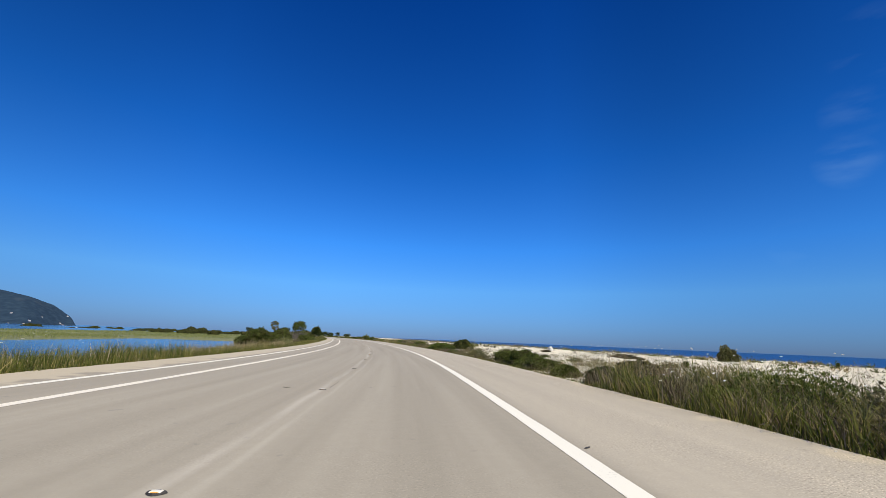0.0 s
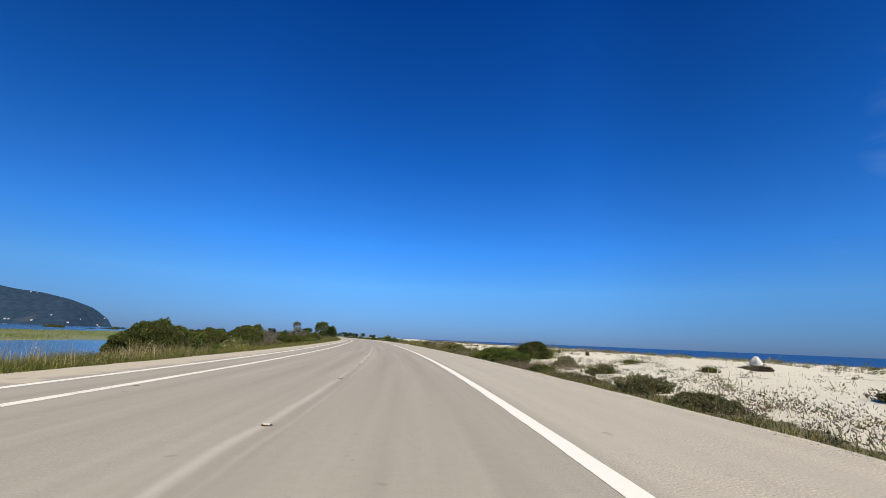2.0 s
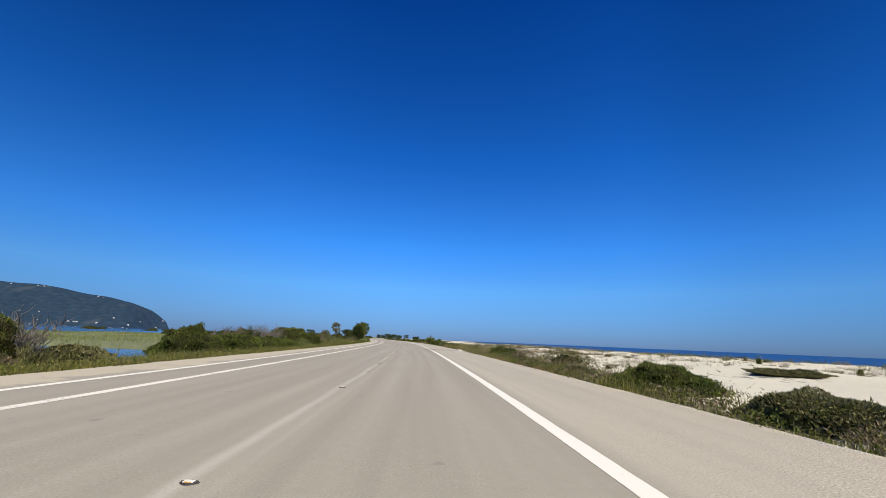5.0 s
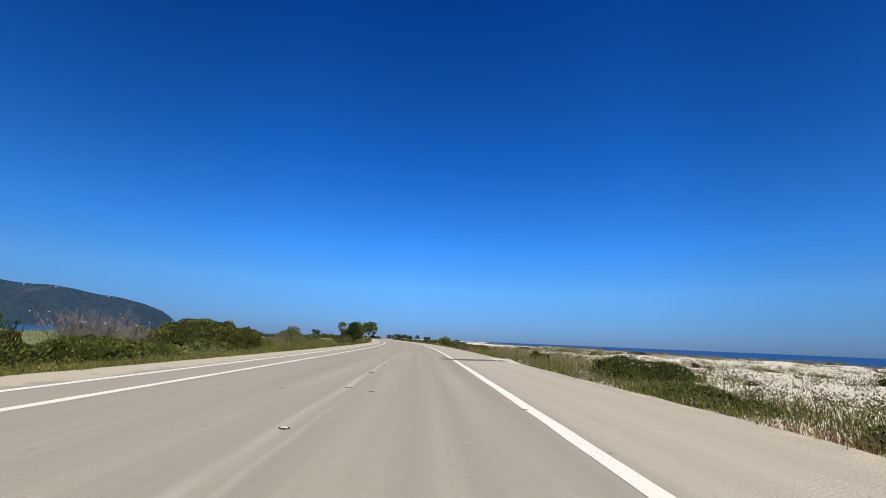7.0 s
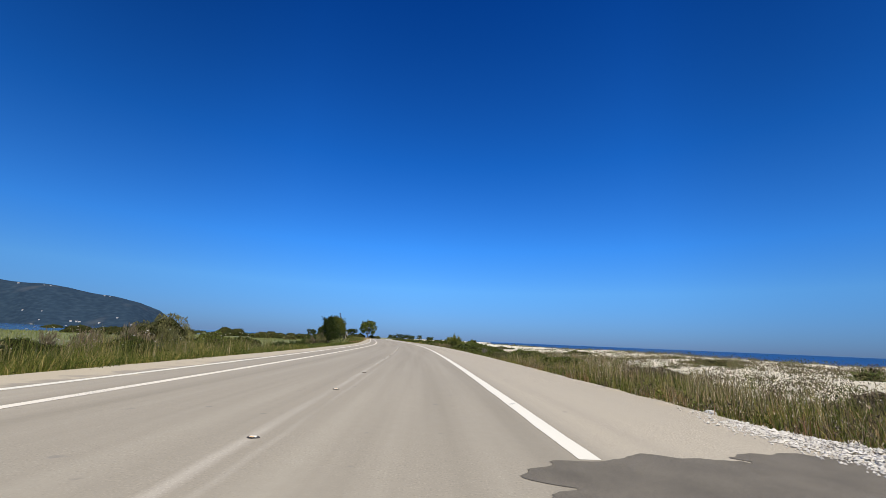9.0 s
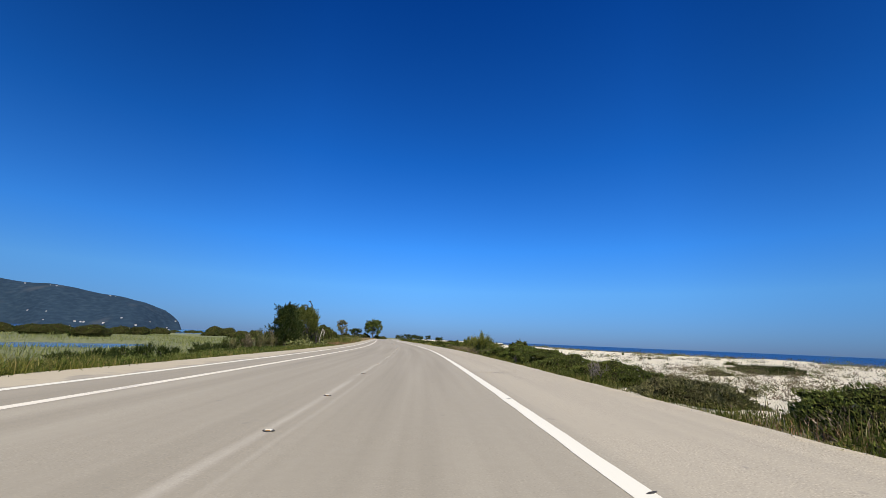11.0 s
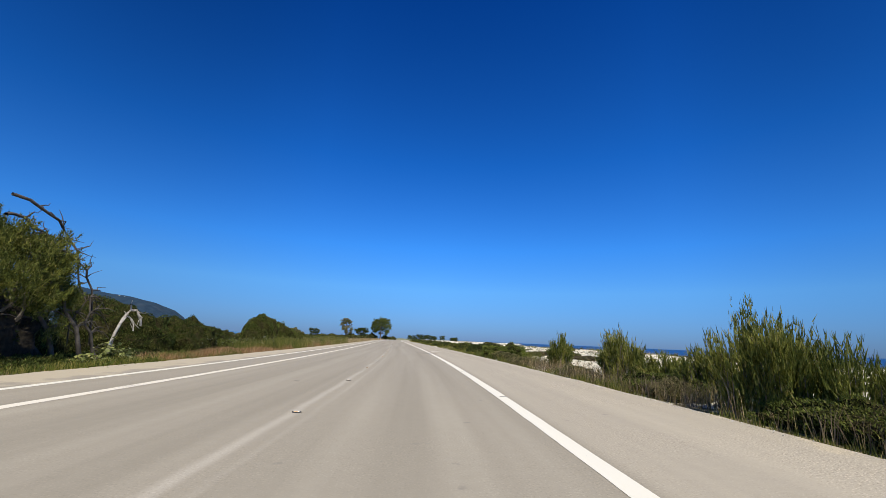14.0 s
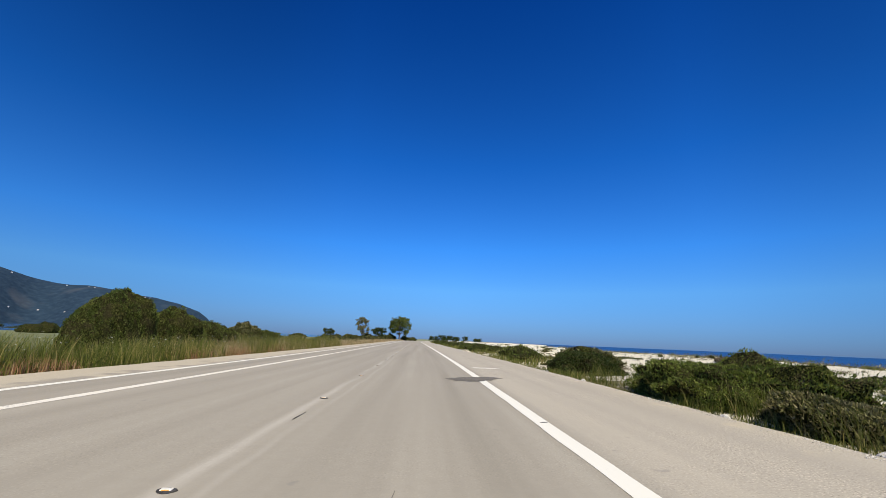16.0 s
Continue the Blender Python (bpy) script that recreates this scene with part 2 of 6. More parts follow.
def leaf_material(name, stops, rough=0.7, thin=0.2):
    """Leaves: each leaf takes its own shade, each plant and each bough its own cast."""
    m, n, l, p = shader(name, rough, 0.12)
    each = n.new("ShaderNodeNewGeometry").outputs["Random Per Island"]
    plant = n.new("ShaderNodeObjectInfo").outputs["Random"]
    col = ramp_node(n, l, each, stops)
    hsv = n.new("ShaderNodeHueSaturation")
    l.new(col, hsv.inputs["Color"])
    bough = noise_node(n, l, 1.7, 3.0, n.new("ShaderNodeTexCoord").outputs["Object"])
    cast = n.new("ShaderNodeMath")
    l.new(plant, cast.inputs[0])
    l.new(map_node(n, l, bough.outputs[0], 0.3, 0.7, -0.9, 0.9), cast.inputs[1])
    l.new(map_node(n, l, cast.outputs[0], -0.6, 1.6, 0.475, 0.515), hsv.inputs["Hue"])
    l.new(map_node(n, l, cast.outputs[0], -0.6, 1.6, 1.35, 0.70), hsv.inputs["Value"])
    l.new(hsv.outputs[0], p.inputs["Base Color"])
    glow = n.new("ShaderNodeBsdfTranslucent")
    l.new(hsv.outputs[0], glow.inputs[0])
    both = n.new("ShaderNodeMixShader")
    both.inputs[0].default_value = thin
    l.new(p.outputs[0], both.inputs[1])
    l.new(glow.outputs[0], both.inputs[2])
    l.new(both.outputs[0], n["Material Output"].inputs[0])
    return m


def rough_material(name, a, b, scale, rough=0.85, bump=0.4):
    m, n, l, p = shader(name, rough, 0.25)
    pos = n.new("ShaderNodeTexCoord").outputs["Object"]
    t = noise_node(n, l, scale, 5.0, pos)
    fine = noise_node(n, l, scale * 7, 3.0, pos)
    col = mix_node(n, l, map_node(n, l, t.outputs[0], 0.3, 0.7), a, b)
    l.new(mix_node(n, l, 0.4, col, ramp_node(n, l, fine.outputs[0], ((0.3, (0.65, 0.65, 0.65)), (0.7, (1.2, 1.2, 1.2)))), "MULTIPLY"), p.inputs["Base Color"])
    bump_node(n, l, p, fine.outputs[0], bump, 0.05)
    return m


def shaded_foliage_material():
    """Old leaves and twigs inside a shrub: small cells of olive and brown, darkened to paint in shade."""
    m, n, l, p = shader("shaded_foliage", 0.95, 0.02)
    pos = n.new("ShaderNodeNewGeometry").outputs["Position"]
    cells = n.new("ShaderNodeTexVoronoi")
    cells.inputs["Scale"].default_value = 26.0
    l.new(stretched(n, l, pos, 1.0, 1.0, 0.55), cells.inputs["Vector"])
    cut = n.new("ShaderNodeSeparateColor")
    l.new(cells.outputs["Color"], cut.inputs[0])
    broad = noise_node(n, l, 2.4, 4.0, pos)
    # kept darker than the leaves: the shade between them is in the colour
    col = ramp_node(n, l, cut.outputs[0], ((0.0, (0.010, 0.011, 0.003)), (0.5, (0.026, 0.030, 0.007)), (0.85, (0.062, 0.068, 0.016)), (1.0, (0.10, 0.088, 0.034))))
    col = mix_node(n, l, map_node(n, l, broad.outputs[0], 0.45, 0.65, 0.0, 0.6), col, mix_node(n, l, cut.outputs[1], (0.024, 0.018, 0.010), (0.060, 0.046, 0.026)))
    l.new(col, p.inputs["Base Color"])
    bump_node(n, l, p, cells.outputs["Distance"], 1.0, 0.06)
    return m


def hazed_hill_material():
    m, n, l, p = shader("hazed_wooded_hill", 0.95, 0.1)
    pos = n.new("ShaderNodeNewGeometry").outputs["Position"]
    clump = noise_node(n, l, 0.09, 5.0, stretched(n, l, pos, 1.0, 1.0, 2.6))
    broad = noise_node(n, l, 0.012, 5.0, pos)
    # woodland colours shifted to blue, painting in the haze of distance
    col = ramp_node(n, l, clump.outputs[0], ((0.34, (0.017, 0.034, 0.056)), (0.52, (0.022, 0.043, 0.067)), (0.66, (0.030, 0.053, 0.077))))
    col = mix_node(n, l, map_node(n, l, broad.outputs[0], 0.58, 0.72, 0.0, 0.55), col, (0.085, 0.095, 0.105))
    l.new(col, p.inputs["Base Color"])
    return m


ASPHALT = asphalt_material()
PAINT = paint_material("road_paint", (0.745, 0.712, 0.592), 0.73)
PAINT_OLD = paint_material("worn_road_paint", (0.744, 0.688, 0.558), 0.63)
BITUMEN = dark_patch_material()
GROUND = ground_material()
SEA = water_material("sea_water", (0.005, 0.040, 0.135), (0.010, 0.062, 0.18), 0.25, 0.45, 0.9)
LAGOON = water_material("lagoon_water", (0.02, 0.07, 0.17), (0.035, 0.10, 0.22), 0.9, 0.14, 0.12)
HILL = hazed_hill_material()
# near-black colour paints the shade inside a hollow bush
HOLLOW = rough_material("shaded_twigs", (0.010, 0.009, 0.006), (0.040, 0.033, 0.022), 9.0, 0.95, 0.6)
MASTIC = leaf_material("mastic_leaves", ((0.0, (0.045, 0.060, 0.011)), (0.45, (0.098, 0.127, 0.023)), (0.85, (0.168, 0.204, 0.041)), (1.0, (0.280, 0.293, 0.091))), 0.65, 0.36)
PINE = leaf_material("pine_needles", ((0.0, (0.030, 0.044, 0.009)), (0.5, (0.081, 0.103, 0.020)), (0.9, (0.161, 0.182, 0.037)), (1.0, (0.241, 0.224, 0.069))), 0.6, 0.2)
BRIGHT = leaf_material("bright_leaves", ((0.0, (0.060, 0.080, 0.011)), (0.5, (0.128, 0.167, 0.028)), (0.9, (0.208, 0.256, 0.049)), (1.0, (0.329, 0.349, 0.108))), 0.65, 0.36)
DARKLEAF = leaf_material("dark_leaves", ((0.0, (0.023, 0.034, 0.008)), (0.5, (0.045, 0.064, 0.015)), (0.9, (0.080, 0.108, 0.024)), (1.0, (0.140, 0.155, 0.046))), 0.65, 0.30)
GREY = leaf_material("grey_green_leaves", ((0.0, (0.082, 0.076, 0.028)), (0.5, (0.157, 0.155, 0.056)), (0.9, (0.246, 0.228, 0.096)), (1.0, (0.368, 0.320, 0.153))))
BROWN = leaf_material("brown_twigs", ((0.0, (0.085, 0.066, 0.036)), (0.5, (0.165, 0.130, 0.075)), (0.9, (0.250, 0.205, 0.125)), (1.0, (0.370, 0.315, 0.215))), 0.8, 0.1)
NEEDLES = leaf_material("broom_shoots", ((0.0, (0.062, 0.080, 0.016)), (0.5, (0.150, 0.176, 0.034)), (0.9, (0.260, 0.270, 0.062)), (1.0, (0.38, 0.345, 0.12))), 0.6, 0.3)
GRASS = leaf_material("green_grass", ((0.0, (0.067, 0.086, 0.014)), (0.4, (0.130, 0.155, 0.028)), (0.75, (0.223, 0.224, 0.053)), (1.0, (0.421, 0.345, 0.122))), 0.6, 0.42)
STRAW = leaf_material("dry_grass", ((0.0, (0.155, 0.126, 0.050)), (0.4, (0.304, 0.238, 0.105)), (0.8, (0.477, 0.374, 0.183)), (1.0, (0.627, 0.546, 0.315))), 0.7, 0.25)
RUSSET = leaf_material("russet_grass", ((0.0, (0.16, 0.085, 0.036)), (0.5, (0.32, 0.19, 0.085)), (1.0, (0.50, 0.35, 0.18))), 0.7, 0.25)
REED = leaf_material("marsh_reed", ((0.0, (0.144, 0.162, 0.047)), (0.5, (0.244, 0.275, 0.084)), (1.0, (0.388, 0.374, 0.129))), 0.7, 0.25)
PETAL = leaf_material("white_petals", ((0.0, (0.62, 0.62, 0.52)), (1.0, (0.82, 0.82, 0.76))), 0.7, 0.3)
BROAD = leaf_material("broad_pale_leaves", ((0.0, (0.091, 0.116, 0.032)), (0.5, (0.183, 0.209, 0.068)), (1.0, (0.329, 0.330, 0.137))), 0.45, 0.2)
SHADE_TWIGS = shaded_foliage_material()
DARKBARK = rough_material("dark_bark", (0.050, 0.042, 0.034), (0.12, 0.105, 0.088), 6.0)
BARK = rough_material("grey_bark", (0.13, 0.105, 0.08), (0.25, 0.215, 0.175), 6.0)
DEADWOOD = rough_material("bleached_wood", (0.30, 0.27, 0.235), (0.56, 0.52, 0.47), 7.0)
STONE = rough_material("pale_limestone", (0.50, 0.46, 0.385), (0.76, 0.72, 0.63), 5.0)
RUBBER = rough_material("bitumen_pad", (0.035, 0.032, 0.030), (0.075, 0.07, 0.065), 30.0)
TAR = rough_material("old_tar", (0.12, 0.108, 0.088), (0.21, 0.19, 0.155), 18.0)
STUD = rough_material("stud_plastic", (0.62, 0.58, 0.48), (0.80, 0.77, 0.68), 40.0, 0.5, 0.1)
AMBER = rough_material("amber_reflector", (0.60, 0.26, 0.05), (0.72, 0.40, 0.10), 60.0, 0.25, 0.05)
BLUE = rough_material("blue_plastic", (0.04, 0.12, 0.45), (0.08, 0.20, 0.60), 12.0, 0.4, 0.1)
WALL = rough_material("white_render", (0.40, 0.40, 0.41), (0.62, 0.61, 0.60), 0.4)
TILE = rough_material("clay_roof", (0.50, 0.42, 0.36), (0.62, 0.54, 0.47), 0.6)


# ---- building helpers ----
def fast_mesh(name, verts, faces, mats, smooth=False, uv=None, slots=None):
    """A mesh out of arrays: vertices n x 3, faces m x 3 or m x 4, and, if given, a uv for each vertex and a material slot for each face."""
    verts, faces = np.asarray(verts, dtype=np.float32), np.asarray(faces, dtype=np.int32)
    k = faces.shape[1]
    me = bpy.data.meshes.new(name)
    me.vertices.add(len(verts))
    me.vertices.foreach_set("co", verts.ravel())
    me.loops.add(faces.size)
    me.loops.foreach_set("vertex_index", faces.ravel())
    me.polygons.add(len(faces))
    me.polygons.foreach_set("loop_start", np.arange(len(faces), dtype=np.int32) * k)
    for mat in (mats if isinstance(mats, (list, tuple)) else (mats,)):
        me.materials.append(mat)
    if slots is not None:
        me.polygons.foreach_set("material_index", np.asarray(slots, dtype=np.int32))
    me.polygons.foreach_set("use_smooth", np.full(len(faces), smooth))
    if uv is not None:
        layer = me.uv_layers.new(name="UVMap")
        layer.data.foreach_set("uv", np.asarray(uv, dtype=np.float32)[faces.ravel()].ravel())
    me.update(calc_edges=True)
    return me


def part(name, mesh, parent=None, label=""):
    ob = new(name, mesh)
    ob.parent = parent
    return tagged(ob, label)


def bm_mesh(name, bm, mat):
    me = bpy.data.meshes.new(name)
    bm.to_mesh(me)
    bm.free()
    me.materials.append(mat)
    return me


WAVES = [np.random.RandomState(k) for k in range(40)]
WAVES = [(r.uniform(0, 2 * np.pi, 7), r.uniform(0, 2 * np.pi, 7), r.uniform(0.6, 1.8, 7)) for r in WAVES]


def ripple(x, y, size, seed):
    """Smooth uneven numbers between about -1 and 1, for arrays."""
    turn, phase, rate = WAVES[seed % 40]
    out = 0.0
    for a, b, c in zip(turn, phase, rate):
        out = out + np.sin((x * np.cos(a) + y * np.sin(a)) * c * 2 * np.pi / size + b) / c
    return out / 4.5


def smooth(a, b, x):
    u = np.clip((x - a) / (b - a), 0, 1)
    return u * u * (3 - 2 * u)


ROAD_L, ROAD_R = -9.05, 5.6
VERGE = 0.25          # the lagoon side lies this much further out than its plan
WATER_Z = -1.0


def road_coords(x, y):
    """Metres along and to the right of the driven line, near enough for the gentle bends."""
    s = np.interp(y, ROAD_Y, STEPS)
    a = np.radians(np.interp(s, STEPS, TURNS))
    d = (x - np.interp(y, ROAD_Y, ROAD_X)) * np.cos(a)
    return s - d * np.sin(a), d


def land(x, y):
    """Height of the ground, share of bare sand and share of marsh, for arrays."""
    s, true_d = road_coords(x, y)
    d = np.where(true_d < -4, true_d + VERGE, true_d)
    right = np.interp(d, (5.3, 6.5, 9, 13, 18, 26, 40, 60, 85, 100, 120, 220), (-0.05, -0.09, 0.03, 0.22, 0.36, 0.34, 0.08, -0.36, -0.80, -1.35, -2.6, -7.0))
    right = right + 0.35 * np.exp(-((s - 56.5) / 4.5) ** 2 - ((d - 11.0) / 2.6) ** 2)
    lift = np.interp(d, (6.2, 9, 16, 60, 95), (0.0, 0.16, 0.32, 0.26, 0.04))
    right = right + lift * (ripple(x, y, 19, 1) + 0.45 * ripple(x, y, 6.5, 2) + 0.15 * ripple(x, y, 2.3, 3)) + 0.16 * lift * ripple(x, y, 1.5, 9)
    marsh_z = -0.62 + 0.1 * ripple(x, y, 21, 4) + 0.04 * ripple(x, y, 4, 5)
    shore = np.interp(d, (-75, -66, -62, -47, -44, -40, -24, -19, -16.5, -13, -10.5, -8.6),
                      (-2.6, -1.3, -0.72, -0.72, -1.05, -1.9, -1.9, -1.35, -0.8, -0.38, -0.14, -0.05))
    field = np.interp(d, (-120, -95, -88, -16, -13, -10.5, -8.6), (-2.6, -1.3, -0.65, -0.62, -0.36, -0.14, -0.05))
    inland = smooth(88, 103, s + 4 * ripple(x, y, 30, 6))
    left = shore * (1 - inland) + np.where(d < -14, field + (marsh_z + 0.62) * (d > -90), field) * inland
    pond = smooth(1.0, 0.55, np.hypot((s - 166) / 17, (d + 36) / 9) + 0.12 * ripple(x, y, 9, 7))
    left = left - 0.95 * pond
    z = np.where(d > 0, right, left)
    far = smooth(420, 700, y)
    z = z * (1 - far) + far * np.where(d > 80, -6.0, np.where(d < -140, -3.0, -0.3))
    z = np.where((true_d > ROAD_L + 0.1) & (true_d < ROAD_R - 0.1), -0.07, z)
    z = np.where((true_d > ROAD_L - 0.6) & (true_d < ROAD_R + 0.6), np.minimum(z, -0.045), z)
    sand = smooth(5.5, 6.9, d + 1.4 * ripple(x, y, 7, 8)) * (0.92 + 0.35 * ripple(x, y, 11, 10)) + 0.35 * smooth(ROAD_L - 1.0, ROAD_L, true_d) * (d < 0)
    marsh = np.where(d < -12, 0.9, 0.0)
    return z, np.clip(sand, 0, 1), marsh


def beside(s, d):
    """Like road_at, for places by the plan of the verges."""
    return road_at(s, np.where(np.asarray(d) < -8, np.asarray(d) - VERGE, d))


def ground_z(x, y):
    return land(np.asarray(x, dtype=float), np.asarray(y, dtype=float))[0]


def spot(s, d, sink=0.0, turn=0.0, size=1.0):
    """Pose of a thing that stands on the ground beside the road."""
    x, y, a = beside(s, d)
    z = float(ground_z(x, y)) - sink
    return pose(float(x), float(y), z, 0, 0, float(a) + turn) @ Matrix.Diagonal((size, size, size, 1))


# ---- the large structure: ground, water, road, hill ----
def build_ground():
    ys = np.concatenate((np.arange(-120, -10, 5.0), np.arange(-10, 260, 1.1), np.arange(260, 460, 5.0), np.geomspace(465, 4950, 46)))
    ds = np.concatenate((-np.geomspace(4800, 130, 26), np.arange(-126, -24, 2.6), np.arange(-23.5, -8.9, 0.7), np.linspace(-8.7, 5.5, 7),
                         np.arange(5.7, 32, 0.55), np.arange(32.5, 75, 1.4), np.arange(76, 125, 3.0), np.geomspace(128, 4800, 26)))
    yy, dd = np.meshgrid(ys, ds, indexing="ij")
    xx = np.interp(yy, ROAD_Y, ROAD_X) + dd
    z, sand, marsh = land(xx, yy)
    n, k = yy.shape
    idx = np.arange(n * k).reshape(n, k)
    faces = np.stack((idx[:-1, :-1], idx[:-1, 1:], idx[1:, 1:], idx[1:, :-1]), -1).reshape(-1, 4)
    me = fast_mesh("ground", np.stack((xx, yy, z), -1).reshape(-1, 3), faces, GROUND, True)
    layer = me.color_attributes.new("cover", "FLOAT_COLOR", "POINT")
    layer.data.foreach_set("color", np.stack((sand, marsh, 0 * sand, 1 + 0 * sand), -1).astype(np.float32).ravel())
    tagged(part("ground", me), "pale dune sand, grassy verges and flat green marsh", "ground", kind="structure")


def sheet(name, x0, x1, y0, y1, z, mat, label):
    me = fast_mesh(name, [(x0, y0, z), (x1, y0, z), (x1, y1, z), (x0, y1, z)], [(0, 1, 2, 3)], mat)
    tagged(part(name, me), label, "water", kind="structure")


def ribbon(name, d0, d1, z, mat, s0=-110.0, s1=880.0, step=2.0, ragged=0.0, seed=0, thick=0.0):
    """A strip along the road between two distances from the driven line, with uneven edges if wanted and a real thickness."""
    ss = np.arange(s0, s1 + 0.01, step)
    a = d0 + ragged * ripple(ss, ss * 0, 1.7, seed) + 0.6 * ragged * ripple(ss, ss * 0, 0.6, seed + 1)
    b = d1 + ragged * ripple(ss, ss * 0, 2.1, seed + 2) + 0.6 * ragged * ripple(ss, ss * 0, 0.7, seed + 3)
    rows = [(a, z - thick), (a, z), (b, z), (b, z - thick)] if thick else [(a, z), (b, z)]
    verts, uv = [], []
    for d, h in rows:
        x, y, _ = road_at(ss, d)
        verts.append(np.stack((x, y, 0 * x + h), -1))
        uv.append(np.stack((d + 0 * ss, ss), -1))
    n, k = len(ss), len(rows)
    idx = np.arange(n * k).reshape(k, n)
    faces = np.stack((idx[:-1, :-1], idx[1:, :-1], idx[1:, 1:], idx[:-1, 1:]), -1).reshape(-1, 4)
    return part(name, fast_mesh(name, np.concatenate(verts), faces, mat, False, np.concatenate(uv)))


build_ground()
sheet("sea", 60, 4900, -400, 4950, WATER_Z - 0.3, SEA, "deep blue open sea beyond the dunes")
sheet("lagoon", -4900, -2, -400, 4950, WATER_Z, LAGOON, "calm blue lagoon with marshy shores")

road = tagged(ribbon("road", ROAD_L, ROAD_R, 0.0, ASPHALT, step=0.5, ragged=0.07, seed=11, thick=0.09), "sun-bleached beige asphalt road with wide shoulders", "road", kind="structure")
tagged(ribbon("edge_line", 1.79, 2.03, 0.004, PAINT, s0=-60, s1=101.9, step=0.25, ragged=0.008, seed=15), "solid white painted edge line", "road marking", kind="structure")
tagged(ribbon("edge_line", 1.79, 2.03, 0.004, PAINT, s0=103.4, s1=700, step=0.25, ragged=0.008, seed=15), "solid white painted edge line", "road marking", kind="structure")
tagged(ribbon("edge_line", -5.73, -5.51, 0.004, PAINT_OLD, s0=-60, s1=700, step=0.4, ragged=0.012, seed=19), "worn white painted edge line", "road marking", kind="structure")
tagged(ribbon("edge_line", -7.25, -7.04, 0.004, PAINT, s0=-60, s1=700, step=0.4, ragged=0.01, seed=23), "solid white painted edge line", "road marking", kind="structure")
for s0, s1 in ((0.5, 2.2), (118, 118.8), (181.9, 182.5)):
    tagged(ribbon("road_crack", -1.660, -1.654, 0.005, RUBBER, s0=s0, s1=s1, step=0.12, ragged=0.018, seed=3), "thin dark crack along the road seam", "crack", kind="structure")


def blotch(name, s, d, rs, rd, z, mat, label, seed, lean=0.0):
    """A flat uneven patch laid on the road."""
    k = 150
    t = np.arange(k) * 2 * np.pi / k
    r = 1 + 0.10 * np.sin(3 * t + seed) + 0.07 * np.sin(7 * t + 2 * seed) + 0.05 * np.sin(13 * t + seed * 3) + 0.03 * np.sin(23 * t) + 0.010 * np.random.RandomState(int(seed * 10)).normal(size=k)
    x, y, _ = road_at(s + rs * r * np.sin(t) + lean * np.cos(t), d + rd * r * np.cos(t))
    cx, cy, _ = road_at(s, d)
    verts = [(cx, cy, z)] + [(a, b, z) for a, b in zip(x, y)]
    faces = [(0, 1 + i, 1 + (i + 1) % k) for i in range(k)]
    tagged(part(name, fast_mesh(name, verts, faces, mat)), label, "road patch", kind="structure")


blotch("road_patch", 102.65, 2.95, 0.95, 1.95, 0.0055, BITUMEN, "dark fresh bitumen patch across the edge line", 1.3, 0.25)
blotch("road_patch", 103.3, 4.5, 0.55, 1.05, 0.0065, BITUMEN, "thin dark bitumen smear beside the gravel", 2.1)
blotch("gravel_bed", 102.9, 5.45, 2.0, 0.38, 0.010, STONE, "crushed white gravel bed on the shoulder", 0.9)
blotch("road_patch", 188.9, 1.75, 0.7, 0.85, 0.0055, BITUMEN, "dark bitumen patch across the edge line", 0.4, 0.5)
blotch("road_patch", 194.2, 2.9, 0.22, 0.6, 0.005, PAINT, "short white painted mark on the shoulder", 1.9)
def crack(points, wide, seed, label):
    """A thin wandering dark crack or tar mark lying on the road, through places (metres along, metres across)."""
    rng = np.random.RandomState(seed)
    ends = np.array(points, dtype=float)
    at = np.concatenate(([0.0], np.cumsum(np.hypot(*np.diff(ends, axis=0).T))))
    u = np.arange(0.0, at[-1], 0.05)
    s, d = np.interp(u, at, ends[:, 0]), np.interp(u, at, ends[:, 1])
    s, d = s + 0.0025 * np.cumsum(rng.normal(size=len(u))), d + 0.0025 * np.cumsum(rng.normal(size=len(u)))
    x, y, _ = road_at(s, d)
    way = np.stack((np.gradient(x), np.gradient(y)), -1)
    way /= np.linalg.norm(way, axis=1, keepdims=True) + 1e-9
    half = (wide * rng.uniform(0.25, 1.0, len(u)))[:, None] * np.stack((-way[:, 1], way[:, 0]), -1)
    mid = np.stack((x, y), -1)
    verts = np.concatenate((mid - half, mid + half))
    verts = np.concatenate((verts, np.full((len(verts), 1), 0.005)), 1)
    k = np.arange(len(u) - 1)
    faces = np.stack((k, k + 1, k + 1 + len(u), k + len(u)), -1)
    tagged(part("road_crack", fast_mesh("road_crack", verts, faces, TAR)), label, "crack", kind="structure")


crack(((136.6, 2.05), (136.9, 2.8), (137.1, 3.3), (137.5, 4.0)), 0.022, 41, "thin dark crack across the shoulder")
crack([(136.72 + 0.2 * math.sin(a), 3.15 + 0.2 * math.cos(a)) for a in np.linspace(0, 6.2, 14)], 0.014, 42, "small round tar mark on the shoulder")
crack(((173.5, -1.66), (174.4, -1.60), (175.4, -1.68)), 0.009, 46, "short dark crack beside the road seam")
crack(((9.6, -1.62), (10.3, -1.60), (10.9, -1.61)), 0.007, 47, "thin dark crack beside the road seam")
crack(((174.3, -0.12), (174.8, -0.09), (175.2, -0.10)), 0.012, 43, "short dark crack in the driving lane")
crack(((179.0, -0.10), (179.4, -0.08)), 0.010, 44, "short dark crack in the driving lane")


